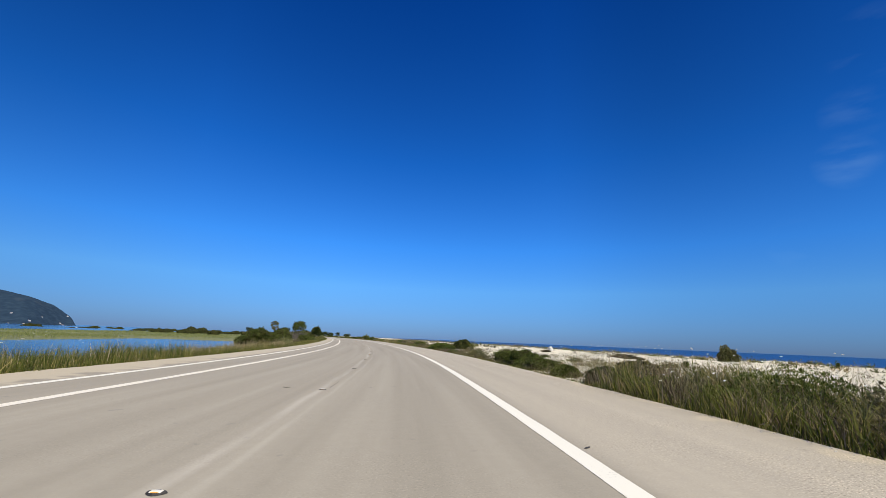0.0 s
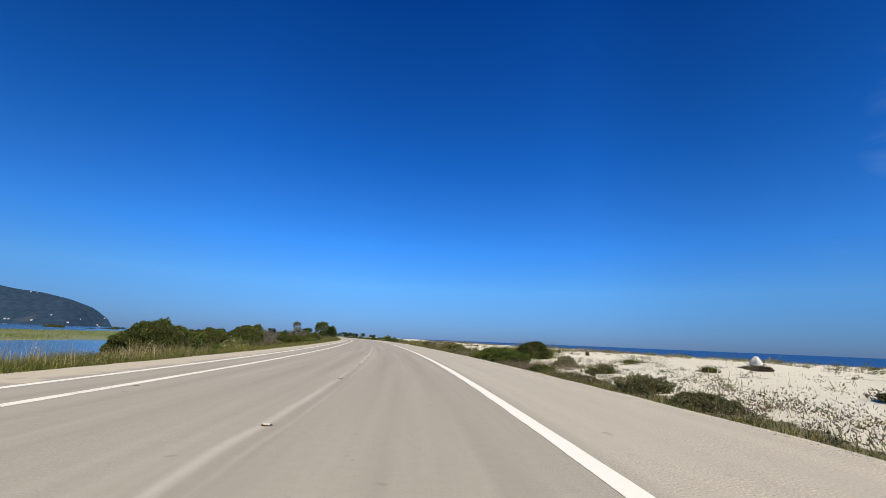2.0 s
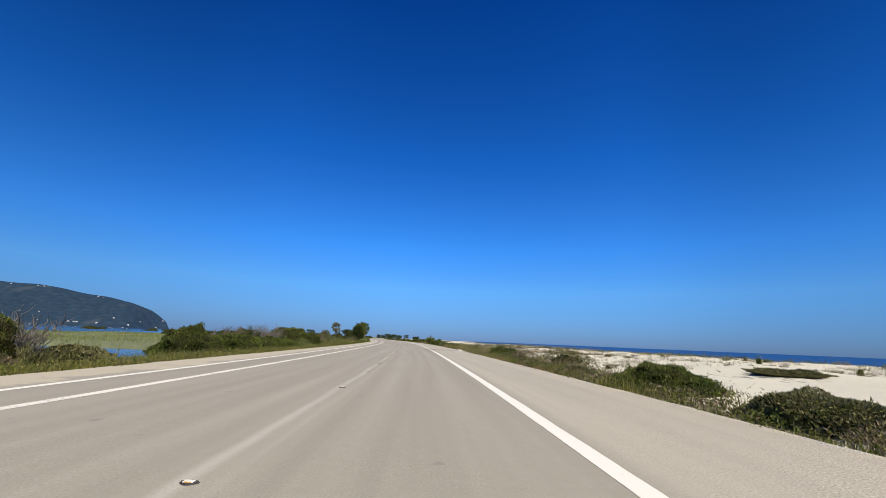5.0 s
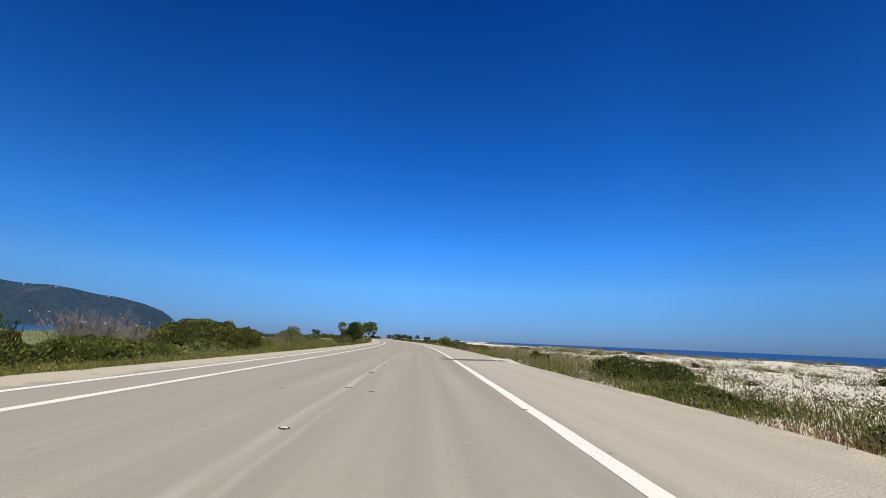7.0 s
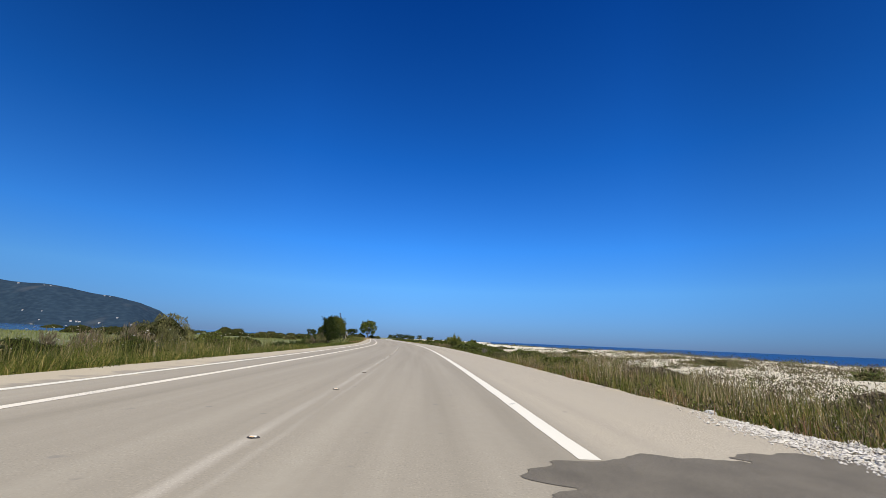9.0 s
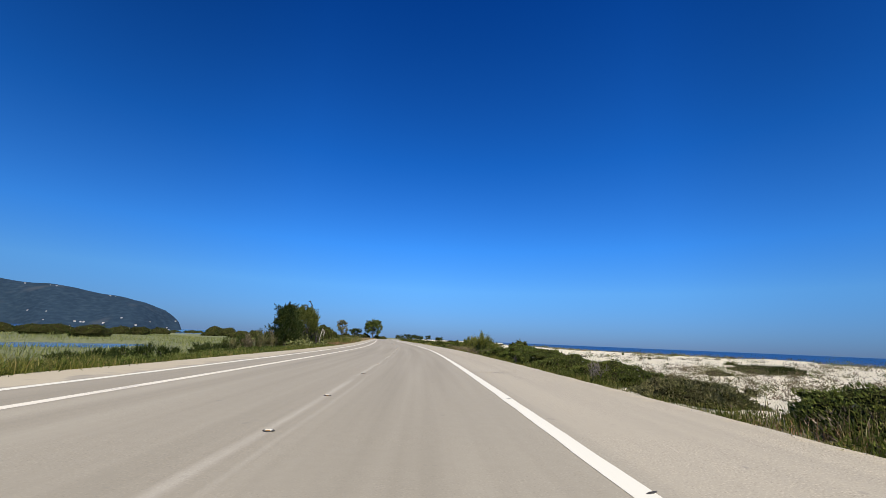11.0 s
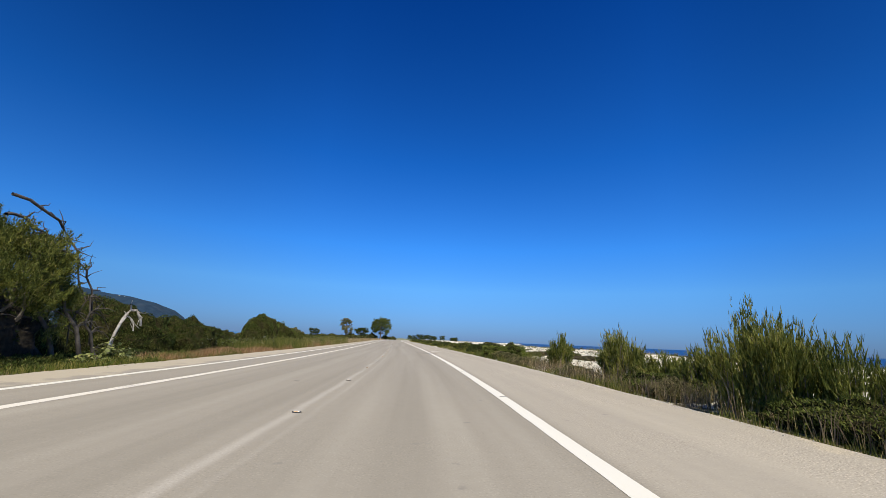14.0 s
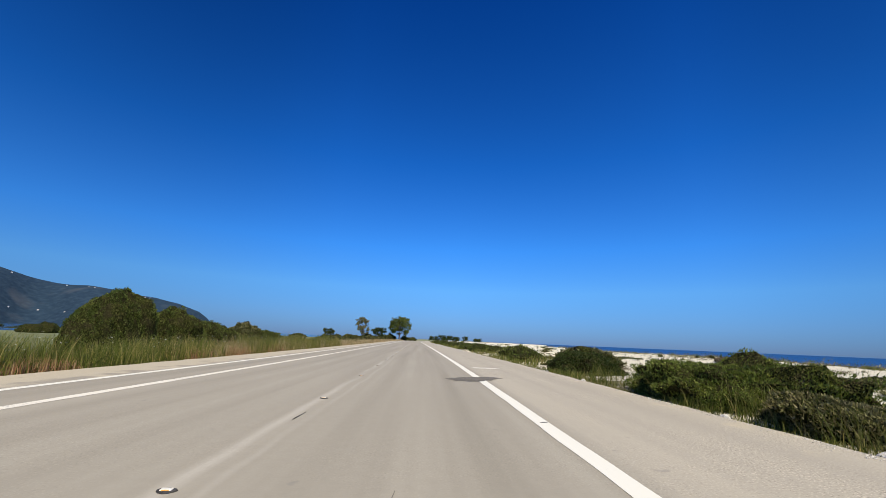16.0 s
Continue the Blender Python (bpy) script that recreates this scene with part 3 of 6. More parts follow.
def build_hill():
    """A long wooded ridge beyond the lagoon, falling to a blunt cape."""
    bearing = np.concatenate((np.linspace(25.0, 28, 16), np.linspace(28.4, 42, 60), np.linspace(42.6, 112, 60)))
    cape = 1.8
    crest = np.interp(bearing, (25, 25.5, 26.2, 27, 29, 31, 35, 39, 41, 44, 47, 55, 70, 90, 112), (0, 13, 22, 30, 40, 47, 58, 65, 70, 80, 79, 100, 130, 150, 140))
    depth = np.interp(bearing, (25, 26, 30, 112), (30, 120, 260, 320))
    prof = np.array(((0.0, -0.06), (0.04, 0.03), (0.14, 0.14), (0.30, 0.36), (0.48, 0.62), (0.66, 0.84), (0.85, 0.97), (1.0, 1.0), (1.3, 0.85), (1.8, 0.0)))
    b = np.radians(bearing - cape)
    near = 905 + 60 * np.sin(bearing * 0.35) - 25 * np.sin(bearing * 0.9)
    r = near[:, None] + depth[:, None] * prof[None, :, 0]
    rough = 1 + 0.015 * ripple(r, bearing[:, None] * 14, 90, 12)
    h = 1.32 * crest[:, None] * prof[None, :, 1] * rough - 1.5
    verts = np.stack((13 - r * np.sin(b)[:, None], 76 + r * np.cos(b)[:, None], h), -1)
    n, k = r.shape
    idx = np.arange(n * k).reshape(n, k)
    faces = np.stack((idx[:-1, :-1], idx[:-1, 1:], idx[1:, 1:], idx[1:, :-1]), -1).reshape(-1, 4)
    tagged(part("hill", fast_mesh("hill", verts.reshape(-1, 3), faces, HILL, True)), "long wooded hill beyond the lagoon, tinted blue for haze", "hill", kind="structure")
    return bearing, verts


HILL_BEARING, HILL_POINTS = build_hill()


# ---- plants: the makers ----
def leaf_quads(rng, points, normals, length, width, flat=0.5):
    """A kite-shaped leaf at each point, more or less across the given normal."""
    n = len(points)
    along = rng.normal(size=(n, 3)) + np.array((0, 0, 0.35))
    nor = normals + flat * rng.normal(size=(n, 3))
    nor /= np.linalg.norm(nor, axis=1, keepdims=True) + 1e-9
    along -= nor * np.sum(along * nor, axis=1, keepdims=True)
    along /= np.linalg.norm(along, axis=1, keepdims=True) + 1e-9
    side = np.cross(nor, along)
    ln = (length * rng.uniform(0.6, 1.3, n))[:, None]
    wd = (width * rng.uniform(0.6, 1.3, n))[:, None]
    v = np.stack((points - along * ln * 0.5, points + side * wd * 0.5 + nor * wd * 0.12, points + along * ln * 0.5, points - side * wd * 0.5 + nor * wd * 0.12), 1)
    return v.reshape(-1, 3), np.arange(n * 4).reshape(n, 4)


def sprigs(rng, points, normals, length, width, loose=0.45):
    """Narrow pointed leaves that stand up and outwards, one triangle each."""
    n = len(points)
    along = normals * 0.75 + np.array((0, 0, 0.55)) + loose * rng.normal(size=(n, 3))
    along /= np.linalg.norm(along, axis=1, keepdims=True) + 1e-9
    side = np.cross(along, rng.normal(size=(n, 3)))
    side /= np.linalg.norm(side, axis=1, keepdims=True) + 1e-9
    ln = (length * rng.uniform(0.55, 1.4, n))[:, None]
    wd = (width * rng.uniform(0.6, 1.4, n))[:, None]
    v = np.stack((points - along * ln * 0.35 - side * wd * 0.5, points - along * ln * 0.35 + side * wd * 0.5, points + along * ln * 0.65), 1)
    return v.reshape(-1, 3), np.arange(n * 3).reshape(n, 3)


def lumpy(rng, dirs, amount):
    """Radius of an uneven mound in each direction."""
    r = np.ones(len(dirs))
    for k in range(110):
        c = rng.normal(size=3)
        c[2] = abs(c[2]) * 0.9
        c /= np.linalg.norm(c)
        tight = rng.uniform(8, 25) if k < 12 else rng.uniform(60, 260)
        r += amount * (0.6 if k < 12 else 0.50) * rng.uniform(0.3, 1.0) * np.exp((dirs @ c - 1) * tight)
    return r / (1 + 0.55 * amount)


def shrub_mesh(name, seed, rx, ry, h, leaf, mat, cover=2.6, amount=0.3, gaps=0.10, most=12500, fill=0.94, skirt=0.0):
    """A mound of small upright sprigs over a darker heart, with an uneven outline."""
    rng = np.random.RandomState(seed)
    area = 3.4 * (rx + ry) * 0.5 * (h + (rx + ry) * 0.4)
    n = int(min(most, max(200, cover * area / (leaf * leaf * 0.30))))
    dirs = rng.normal(size=(n, 3))
    dirs[:, 2] = np.abs(dirs[:, 2]) * 0.9 - 0.12
    dirs /= np.linalg.norm(dirs, axis=1, keepdims=True)
    lump_seed = rng.randint(1 << 30)
    rad = lumpy(np.random.RandomState(lump_seed), dirs, amount)
    keep = rng.uniform(size=n) > gaps * (1 + np.sin(dirs[:, 0] * 9 + seed) * np.sin(dirs[:, 1] * 8) * np.sin(dirs[:, 2] * 7))
    if skirt:
        keep &= dirs[:, 2] * rad > skirt * (1 + 0.35 * np.sin(dirs[:, 0] * 7 + seed) * np.sin(dirs[:, 1] * 9 + 1) + 0.2 * rng.normal(size=n))
    full = float(np.percentile(rad * dirs[:, 2], 99.6))
    dirs, rad = dirs[keep], rad[keep]
    n = len(dirs)
    tall = h / max(0.6, full)
    pts = dirs * rad[:, None] * np.array((rx, ry, tall))
    # gathered into tufts, so that dark shows between them
    tuft = 0.5 + 0.5 * np.sin(pts[:, 0] * 19 + seed) * np.sin(pts[:, 1] * 17 + 2) * np.sin(pts[:, 2] * 16 + 1)
    pts += dirs * (leaf * (1.1 * tuft - 0.9 - 0.5 * np.abs(rng.normal(size=n))))[:, None]
    pts[:, 2] = np.maximum(pts[:, 2], 0.01 + 0.05 * rng.uniform(size=n))
    v, f = sprigs(rng, pts, dirs, leaf * 1.2, leaf * 0.64)
    foliage = fast_mesh("foliage", v, f, mat)
    # solid core whose dark colour stands for shade inside the shrub
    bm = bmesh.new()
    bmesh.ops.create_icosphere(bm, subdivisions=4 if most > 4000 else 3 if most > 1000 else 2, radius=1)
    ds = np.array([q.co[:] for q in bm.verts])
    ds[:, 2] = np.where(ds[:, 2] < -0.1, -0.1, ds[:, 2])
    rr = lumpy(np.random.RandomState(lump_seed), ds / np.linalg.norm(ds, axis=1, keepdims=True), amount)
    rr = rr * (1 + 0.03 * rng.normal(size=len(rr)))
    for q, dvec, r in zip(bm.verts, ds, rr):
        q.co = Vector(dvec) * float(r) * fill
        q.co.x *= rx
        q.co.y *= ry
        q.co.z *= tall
    return foliage, bm_mesh("inner_wood", bm, HOLLOW if skirt > 0.6 else SHADE_TWIGS)


COUNT = [100]


def shrub(s, d, rx, ry, h, mat, label, leaf=0.085, name="shrub", category="shrub", group="", turn=0.0, cover=2.6, amount=0.3, gaps=0.10, sink=0.03, most=12500, skirt=0.0):
    """rx is half its length along the road, ry half its width across it."""
    COUNT[0] += 1
    root = tagged(new(name), label, category, group)
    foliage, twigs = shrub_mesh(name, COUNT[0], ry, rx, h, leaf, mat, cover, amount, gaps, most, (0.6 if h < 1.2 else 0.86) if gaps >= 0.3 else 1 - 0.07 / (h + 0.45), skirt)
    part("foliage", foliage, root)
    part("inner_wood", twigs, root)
    root.matrix_basis = spot(s, d, sink, turn)
    return root


def bare_sand(s, d):
    """A hollow of clean blown sand where nothing grows."""
    return (s > 61) & (s < 76) & (d > 8.5) & (d < 21.0)


def blades(rng, x, y, z, height, width, lean, mat, name):
    """Bent tapering blades standing at the given places."""
    n = len(x)
    turn = rng.uniform(0, 2 * np.pi, n)
    side = np.stack((np.cos(turn), np.sin(turn), 0 * turn), -1)
    bow = rng.uniform(0, 2 * np.pi, n)
    bend = np.stack((np.cos(bow), np.sin(bow), 0 * bow), -1) * (lean * height * rng.uniform(0.15, 1.0, n))[:, None]
    root = np.stack((x, y, z), -1)
    up = np.array((0, 0, 1.0))
    w = (width * rng.uniform(0.6, 1.4, n))[:, None]
    hh = height[:, None]
    mid = root + up * hh * 0.55 + bend * 0.35
    tip = root + up * hh * 0.97 + bend
    if width > 0.0095:
        v = np.stack((root - side * w, root + side * w, tip), 1).reshape(-1, 3)
        return fast_mesh(name, v, np.arange(n * 3).reshape(n, 3), mat)
    v = np.stack((root - side * w, root + side * w, mid - side * w * 0.75, mid + side * w * 0.75, tip), 1).reshape(-1, 3)
    k = np.arange(n)[:, None] * 5
    f = np.concatenate((k + np.array((0, 1, 3)), k + np.array((0, 3, 2)), k + np.array((2, 3, 4))))
    return fast_mesh(name, v, f, mat)


def grass(name, label, seed, s0, s1, d0, d1, count, low, high, width, lean, mat, patch=5.0, thin=0.0, category="grass"):
    """A stretch of grass beside the road; thicker and taller in uneven patches."""
    rng = np.random.RandomState(seed)
    s, d = rng.uniform(s0, s1, count), rng.uniform(d0, d1, count)
    d = np.where(bare_sand(s, d), d + 13.0, d)
    x, y, _ = beside(s, d)
    grow = ripple(x, y, patch, seed) + 0.5 * ripple(x, y, patch * 0.35, seed + 1)
    keep = grow + 0.6 * rng.uniform(-1, 1, count) > thin
    x, y, grow = x[keep], y[keep], grow[keep]
    z = ground_z(x, y) - 0.02
    wet = z > WATER_Z - 0.02
    x, y, z, grow = x[wet], y[wet], z[wet], grow[wet]
    size = (low + (high - low) * np.clip(0.45 + 0.5 * grow, 0.05, 1)) * rng.uniform(0.55, 1.15, len(x))
    return tagged(part(name, blades(rng, x, y, z, size, width, lean, mat, name)), label, category, kind="stuff")


def flowers(name, label, seed, s0, s1, d0, d1, count, low, high, size=0.045):
    """White flat flower heads on thin stems."""
    rng = np.random.RandomState(seed)
    s, d = rng.uniform(s0, s1, count), rng.uniform(d0, d1, count)
    x, y, _ = beside(s, d)
    z = ground_z(x, y)
    h = rng.uniform(low, high, count)
    stem = blades(rng, x, y, z, h, 0.006, 0.05, GRASS, "stems")
    v, f = [], []
    for px, py, pz, ph in zip(x, y, z, h):
        r, tilt, ang = size * rng.uniform(0.5, 1.2), rng.uniform(-0.5, 0.5), rng.uniform(0, 6.3)
        for i in range(6):
            a = ang + i * math.pi / 3
            v.append((px + r * math.cos(a), py + r * math.sin(a), pz + ph + tilt * r * math.cos(a) + 0.25 * r * (i % 2)))
        b = len(v) - 6
        f += [(b, b + 1, b + 2, b + 3), (b, b + 3, b + 4, b + 5)]
    root = tagged(new(name), label, "flowers", kind="stuff")
    part("stems", stem, root)
    part("flower_heads", fast_mesh("flower_heads", v, f, PETAL), root)


def limb(points, radii, sides=5):
    """Vertices and faces of a tapering bent limb."""
    pts = [Vector(p) for p in points]
    verts, faces = [], []
    for i, p in enumerate(pts):
        ax = (pts[min(i + 1, len(pts) - 1)] - pts[max(i - 1, 0)]).normalized()
        u = ax.orthogonal().normalized()
        w = ax.cross(u)
        for j in range(sides):
            a = 2 * math.pi * j / sides
            verts.append(p + (u * math.cos(a) + w * math.sin(a)) * radii[i])
    for i in range(len(pts) - 1):
        for j in range(sides):
            faces.append((i * sides + j, i * sides + (j + 1) % sides, (i + 1) * sides + (j + 1) % sides, (i + 1) * sides + j))
    return verts, faces


def limbs_mesh(name, limbs, mat):
    v, f = [], []
    for points, radii in limbs:
        a, b = limb(points, radii)
        f += [tuple(i + len(v) for i in q) for q in b]
        v += [tuple(q) for q in a]
    return fast_mesh(name, v, f, mat, True)


def wander(rng, start, end, bow, k=6):
    """A crooked line from start to end."""
    a, b = np.array(start, float), np.array(end, float)
    t = np.linspace(0, 1, k)[:, None]
    jitter = rng.normal(size=(k, 3)) * bow * np.sin(np.pi * t)
    return [tuple(p) for p in a + (b - a) * t + jitter]


def crown_mesh(rng, clumps, leaf, mat, per, flat=0.9, needles=False):
    """Leaf clumps: each a loose ball of leaves with gaps between."""
    pts, nor = [], []
    for (cx, cy, cz), r in clumps:
        n = max(30, int(per * r * r))
        dirs = rng.normal(size=(n, 3))
        dirs /= np.linalg.norm(dirs, axis=1, keepdims=True)
        rad = r * (rng.uniform(0.1, 1.0, n) ** 0.6) * (1 + 0.35 * np.sin(dirs[:, 0] * 5 + cx) * np.sin(dirs[:, 1] * 6 + cy))
        pts.append(np.array((cx, cy, cz)) + dirs * rad[:, None] * np.array((1, 1, 0.75)))
        nor.append(dirs)
    if needles:
        pts, nor = [], []
        for (cx, cy, cz), r in clumps:
            for _ in range(5):
                n = max(16, int(per * r * r * 0.2))
                way = np.array((cx, cy, 0.0)) / (math.hypot(cx, cy) + 0.3) * 0.55 + np.array((0, 0, 0.9)) + 0.45 * rng.normal(size=3)
                way /= np.linalg.norm(way)
                t = rng.uniform(0, 1, n)[:, None]
                off = rng.normal(size=(n, 3))
                pts.append(np.array((cx, cy, cz)) + 0.3 * r * rng.normal(size=3) + way * (t * 1.9 - 0.7) * r + off * r * 0.26 * (1.1 - t))
                nor.append(way + 0.5 * off)
        v, f = sprigs(rng, np.concatenate(pts), np.concatenate(nor), leaf * 1.5, leaf * 0.28, 0.5)
    else:
        v, f = leaf_quads(rng, np.concatenate(pts), np.concatenate(nor), leaf, leaf * 0.5, flat)
    return fast_mesh("crown", v, f, mat)


def tree(name, label, seed, m, height, spread, mat, leaf, trunk_share=0.35, forks=7, clump=0.3, per=60, category="tree", bark=None, lean=(0, 0), cone=0.0, needles=False):
    """A tapered trunk, limbs and a crown of clumps of leaves."""
    rng = np.random.RandomState(seed)
    root = tagged(new(name), label, category)
    top = (lean[0], lean[1], height * 0.72)
    stem = wander(rng, (0, 0, -0.2), top, height * 0.02, 7)
    limbs = [(stem, [height * 0.032 * (1 - 0.12 * i) for i in range(7)])]
    clumps = []
    for i in range(forks):
        ang = i * 2.4 + rng.uniform(-0.4, 0.4)
        z0 = height * (trunk_share + (0.62 - trunk_share) * rng.uniform(0, 1))
        out = spread * rng.uniform(0.55, 0.95)
        up = rng.uniform(max(0.2, trunk_share + 0.12), 0.84)
        out *= 1 - cone * (up - 0.2)
        end = (lean[0] * 0.8 + out * math.cos(ang), lean[1] * 0.8 + out * math.sin(ang), height * up)
        base = np.array(stem[0]) + (np.array(top) - np.array(stem[0])) * (z0 / top[2])
        line = wander(rng, base, end, height * 0.025)
        limbs.append((line, [height * 0.013 * (1 - 0.14 * j) for j in range(6)]))
        clumps.append((end, spread * clump * rng.uniform(0.8, 1.25)))
        for _ in range(3):
            q = np.array(line[rng.randint(3, 6)]) + np.clip(rng.normal(size=3), -1.3, 1.3) * spread * 0.2
            clumps.append((tuple(q), spread * clump * rng.uniform(0.5, 0.95)))
    for _ in range(forks):
        clumps.append(((lean[0] + rng.uniform(-0.5, 0.5) * spread * (1 - 0.7 * cone), lean[1] + rng.uniform(-0.5, 0.5) * spread * (1 - 0.7 * cone), height * rng.uniform(0.70, 0.90)), spread * clump * rng.uniform(0.7, 1.2)))
    part("trunk", limbs_mesh("trunk", limbs, bark or BARK), root)
    part("crown", crown_mesh(rng, clumps, leaf, mat, per, 0.9, needles), root)
    root.matrix_basis = m
    return root


def broom(s, d, r, h, label, seed, mat=None, shoots=420, group=""):
    """An upright broom-like shrub: many thin shoots rising from the base, each with fine leaves."""
    rng = np.random.RandomState(seed)
    root = tagged(new("broom_shrub"), label, "shrub", group)
    bunches = max(6, shoots // 42)
    way, out = rng.uniform(0, 2 * np.pi, bunches), np.sqrt(rng.uniform(0, 1, bunches))
    tall = h * (1 - 0.34 * out ** 2) * rng.uniform(0.68, 1.0, bunches)
    tall[0], out[0] = h * 0.97, 0.15
    at = rng.randint(0, bunches, shoots)
    foot = np.stack((0.66 * r * out * np.cos(way), 0.66 * r * out * np.sin(way)), -1)[at] + 0.10 * r * rng.normal(size=(shoots, 2))
    head = np.stack((0.98 * r * out * np.cos(way), 0.98 * r * out * np.sin(way)), -1)[at] + 0.15 * r * rng.normal(size=(shoots, 2))
    hh = tall[at] * rng.uniform(0.45, 1.04, shoots) ** 0.6
    base = np.concatenate((foot, np.zeros((shoots, 1))), 1)
    tip = np.concatenate((head, hh[:, None]), 1)
    pts, along = [], []
    for b, e in zip(base, tip):
        k = 22
        t = rng.uniform(0.10, 1.0, k)[:, None]
        bow = np.array((e[0] - b[0], e[1] - b[1], 0)) * (t ** 1.4) + np.array((0, 0, e[2])) * t
        pts.append(b + bow + rng.normal(size=(k, 3)) * 0.014)
        along.append(np.repeat((e - b)[None], k, 0) / (np.linalg.norm(e - b) + 1e-6))
    pts, along = np.concatenate(pts), np.concatenate(along)
    along = along + 0.16 * rng.normal(size=along.shape)
    along /= np.linalg.norm(along, axis=1, keepdims=True)
    side = np.cross(along, rng.normal(size=along.shape))
    side /= np.linalg.norm(side, axis=1, keepdims=True)
    ln, wd = 0.15 * rng.uniform(0.6, 1.4, len(pts))[:, None], 0.011
    v = np.stack((pts - along * ln * 0.5 + side * wd, pts + along * ln * 0.6, pts - along * ln * 0.5 - side * wd), 1).reshape(-1, 3)
    part("foliage", fast_mesh("foliage", v, np.arange(len(v)).reshape(-1, 3), mat or NEEDLES), root)
    stems = [(wander(rng, base[i], tip[i] * np.array((0.8, 0.8, 0.75)), 0.02, 4), (0.014, 0.011, 0.008, 0.004)) for i in range(0, shoots, 6)]
    part("woody_base", limbs_mesh("woody_base", stems, BARK), root)
    root.matrix_basis = spot(s, d, 0.02)
    return root


def bare_shrub(s, d, r, h, label, seed, mat=None, stems=26):
    """A leafless shrub of crooked forking twigs."""
    rng = np.random.RandomState(seed)
    root = tagged(new("bare_shrub"), label, "shrub")
    limbs = []
    for i in range(stems):
        a, q = rng.uniform(0, 6.3), rng.uniform(0.2, 1.0)
        end = (r * q * math.cos(a), r * q * math.sin(a), h * rng.uniform(0.6, 1.0))
        line = wander(rng, (0.15 * r * math.cos(a), 0.15 * r * math.sin(a), 0), end, 0.07 * h)
        limbs.append((line, (0.024, 0.021, 0.018, 0.014, 0.010, 0.005)))
        for _ in range(6):
            k = rng.randint(2, 5)
            b = np.array(line[k])
            e = b + np.clip(rng.normal(size=3), -1.3, 1.3) * 0.13 * h + np.array((0, 0, 0.12 * h))
            limbs.append((wander(rng, b, e, 0.03 * h, 4), (0.014, 0.011, 0.008, 0.004)))
    part("branchwork", limbs_mesh("branchwork", limbs, mat or BARK), root)
    root.matrix_basis = spot(s, d, 0.03)
    return root


def big_leaf_plant(s, d, rx, ry, h, label, seed, leaf=0.2, count=420):
    """A sprawling plant of broad pale leaves held over their stalks."""
    rng = np.random.RandomState(seed)
    root = tagged(new("broad_leaf_plant"), label, "plant")
    a, q = rng.uniform(0, 6.3, count), np.sqrt(rng.uniform(0, 1, count))
    swell = 1 + 0.45 * ripple(ry * q * np.cos(a), rx * q * np.sin(a), 1.1, seed)
    pts = np.stack((ry * q * np.cos(a), rx * q * np.sin(a), h * (1 - 0.6 * q * q) * swell * rng.uniform(0.25, 1.0, count)), -1)
    nor = np.stack((0.5 * np.cos(a) * q, 0.5 * np.sin(a) * q, 1 + 0 * a), -1)
    v, f = leaf_quads(rng, pts, nor, leaf, leaf * 0.8, 0.45)
    part("leaves", fast_mesh("leaves", v, f, BROAD), root)
    stalks = [(((p[0] * 0.85, p[1] * 0.85, 0), (p[0] * 0.95, p[1] * 0.95, p[2] * 0.6), tuple(p)), (0.010, 0.008, 0.006)) for p in pts[::4]]
    tagged(part("stalks", limbs_mesh("stalks", stalks, GRASS), root), kind="stuff")
    root.matrix_basis = spot(s, d, 0.0)
    return root


def boulder(name, label, m, rx, ry, rz, seed, mat=None, category="stone", cuts=3):
    bm = bmesh.new()
    bmesh.ops.create_icosphere(bm, subdivisions=cuts, radius=1)
    for v in bm.verts:
        k = 1 + 0.22 * noise.noise(v.co * 1.6 + Vector((seed, 0, 0))) + 0.09 * noise.noise(v.co * 4.5 + Vector((0, seed, 0)))
        v.co = Vector((v.co.x * rx, v.co.y * ry, max(v.co.z, -0.4) * rz)) * k
    ob = tagged(part(name, bm_mesh(name, bm, mat or STONE)), label, category)
    ob.matrix_basis = m
    return ob


def clumps(name, label, seed, count, s0, s1, d0, d1, low, high, leaf, mat, per=34):
    """Very many small low plants on the sand, each a loose tuft of leaves."""
    rng = np.random.RandomState(seed)
    s, d = rng.uniform(s0, s1, count), d0 + (d1 - d0) * rng.uniform(0, 1, count) ** 1.7
    d = np.where(bare_sand(s, d), d + 13.0, d)
    x, y, _ = beside(s, d)
    z = ground_z(x, y)
    size = rng.uniform(low, high, count)
    q = rng.normal(size=(count, per, 3)) * np.array((0.36, 0.36, 0.26))
    q[:, :, 2] = np.abs(q[:, :, 2]) + 0.05
    pts = np.stack((x, y, z), -1)[:, None] + q * size[:, None, None]
    nor = q / (np.linalg.norm(q, axis=2, keepdims=True) + 1e-6)
    v, f = sprigs(rng, pts.reshape(-1, 3), nor.reshape(-1, 3), leaf * 1.3, leaf * 0.45, 0.7)
    tagged(part(name, fast_mesh(name, v, f, mat)), label, "dune plants", kind="stuff")


# ---- seaward side: shrubs along the shoulder ----
HEDGE = "mastic shrubs along the seaward shoulder"
DG = "dense dark green mastic shrub beside the shoulder"
BG = "bright green leathery-leaved shrub beside the shoulder"
shrub(4.8, 7.2, 1.5, 1.1, 0.95, GREY, "tall tangled olive herbs beside the shoulder", 0.045, "herb_clump", "herbs", amount=0.6, gaps=0.3)
shrub(7.4, 7.5, 1.6, 1.3, 0.98, MASTIC, "tall tangled green herbs beside the shoulder", 0.045, "herb_clump", "herbs", amount=0.6, gaps=0.3)
shrub(9.4, 7.2, 1.2, 1.0, 0.66, GREY, "tangled grey-green herbs beside the shoulder", 0.045, "herb_clump", "herbs", amount=0.6, gaps=0.3)
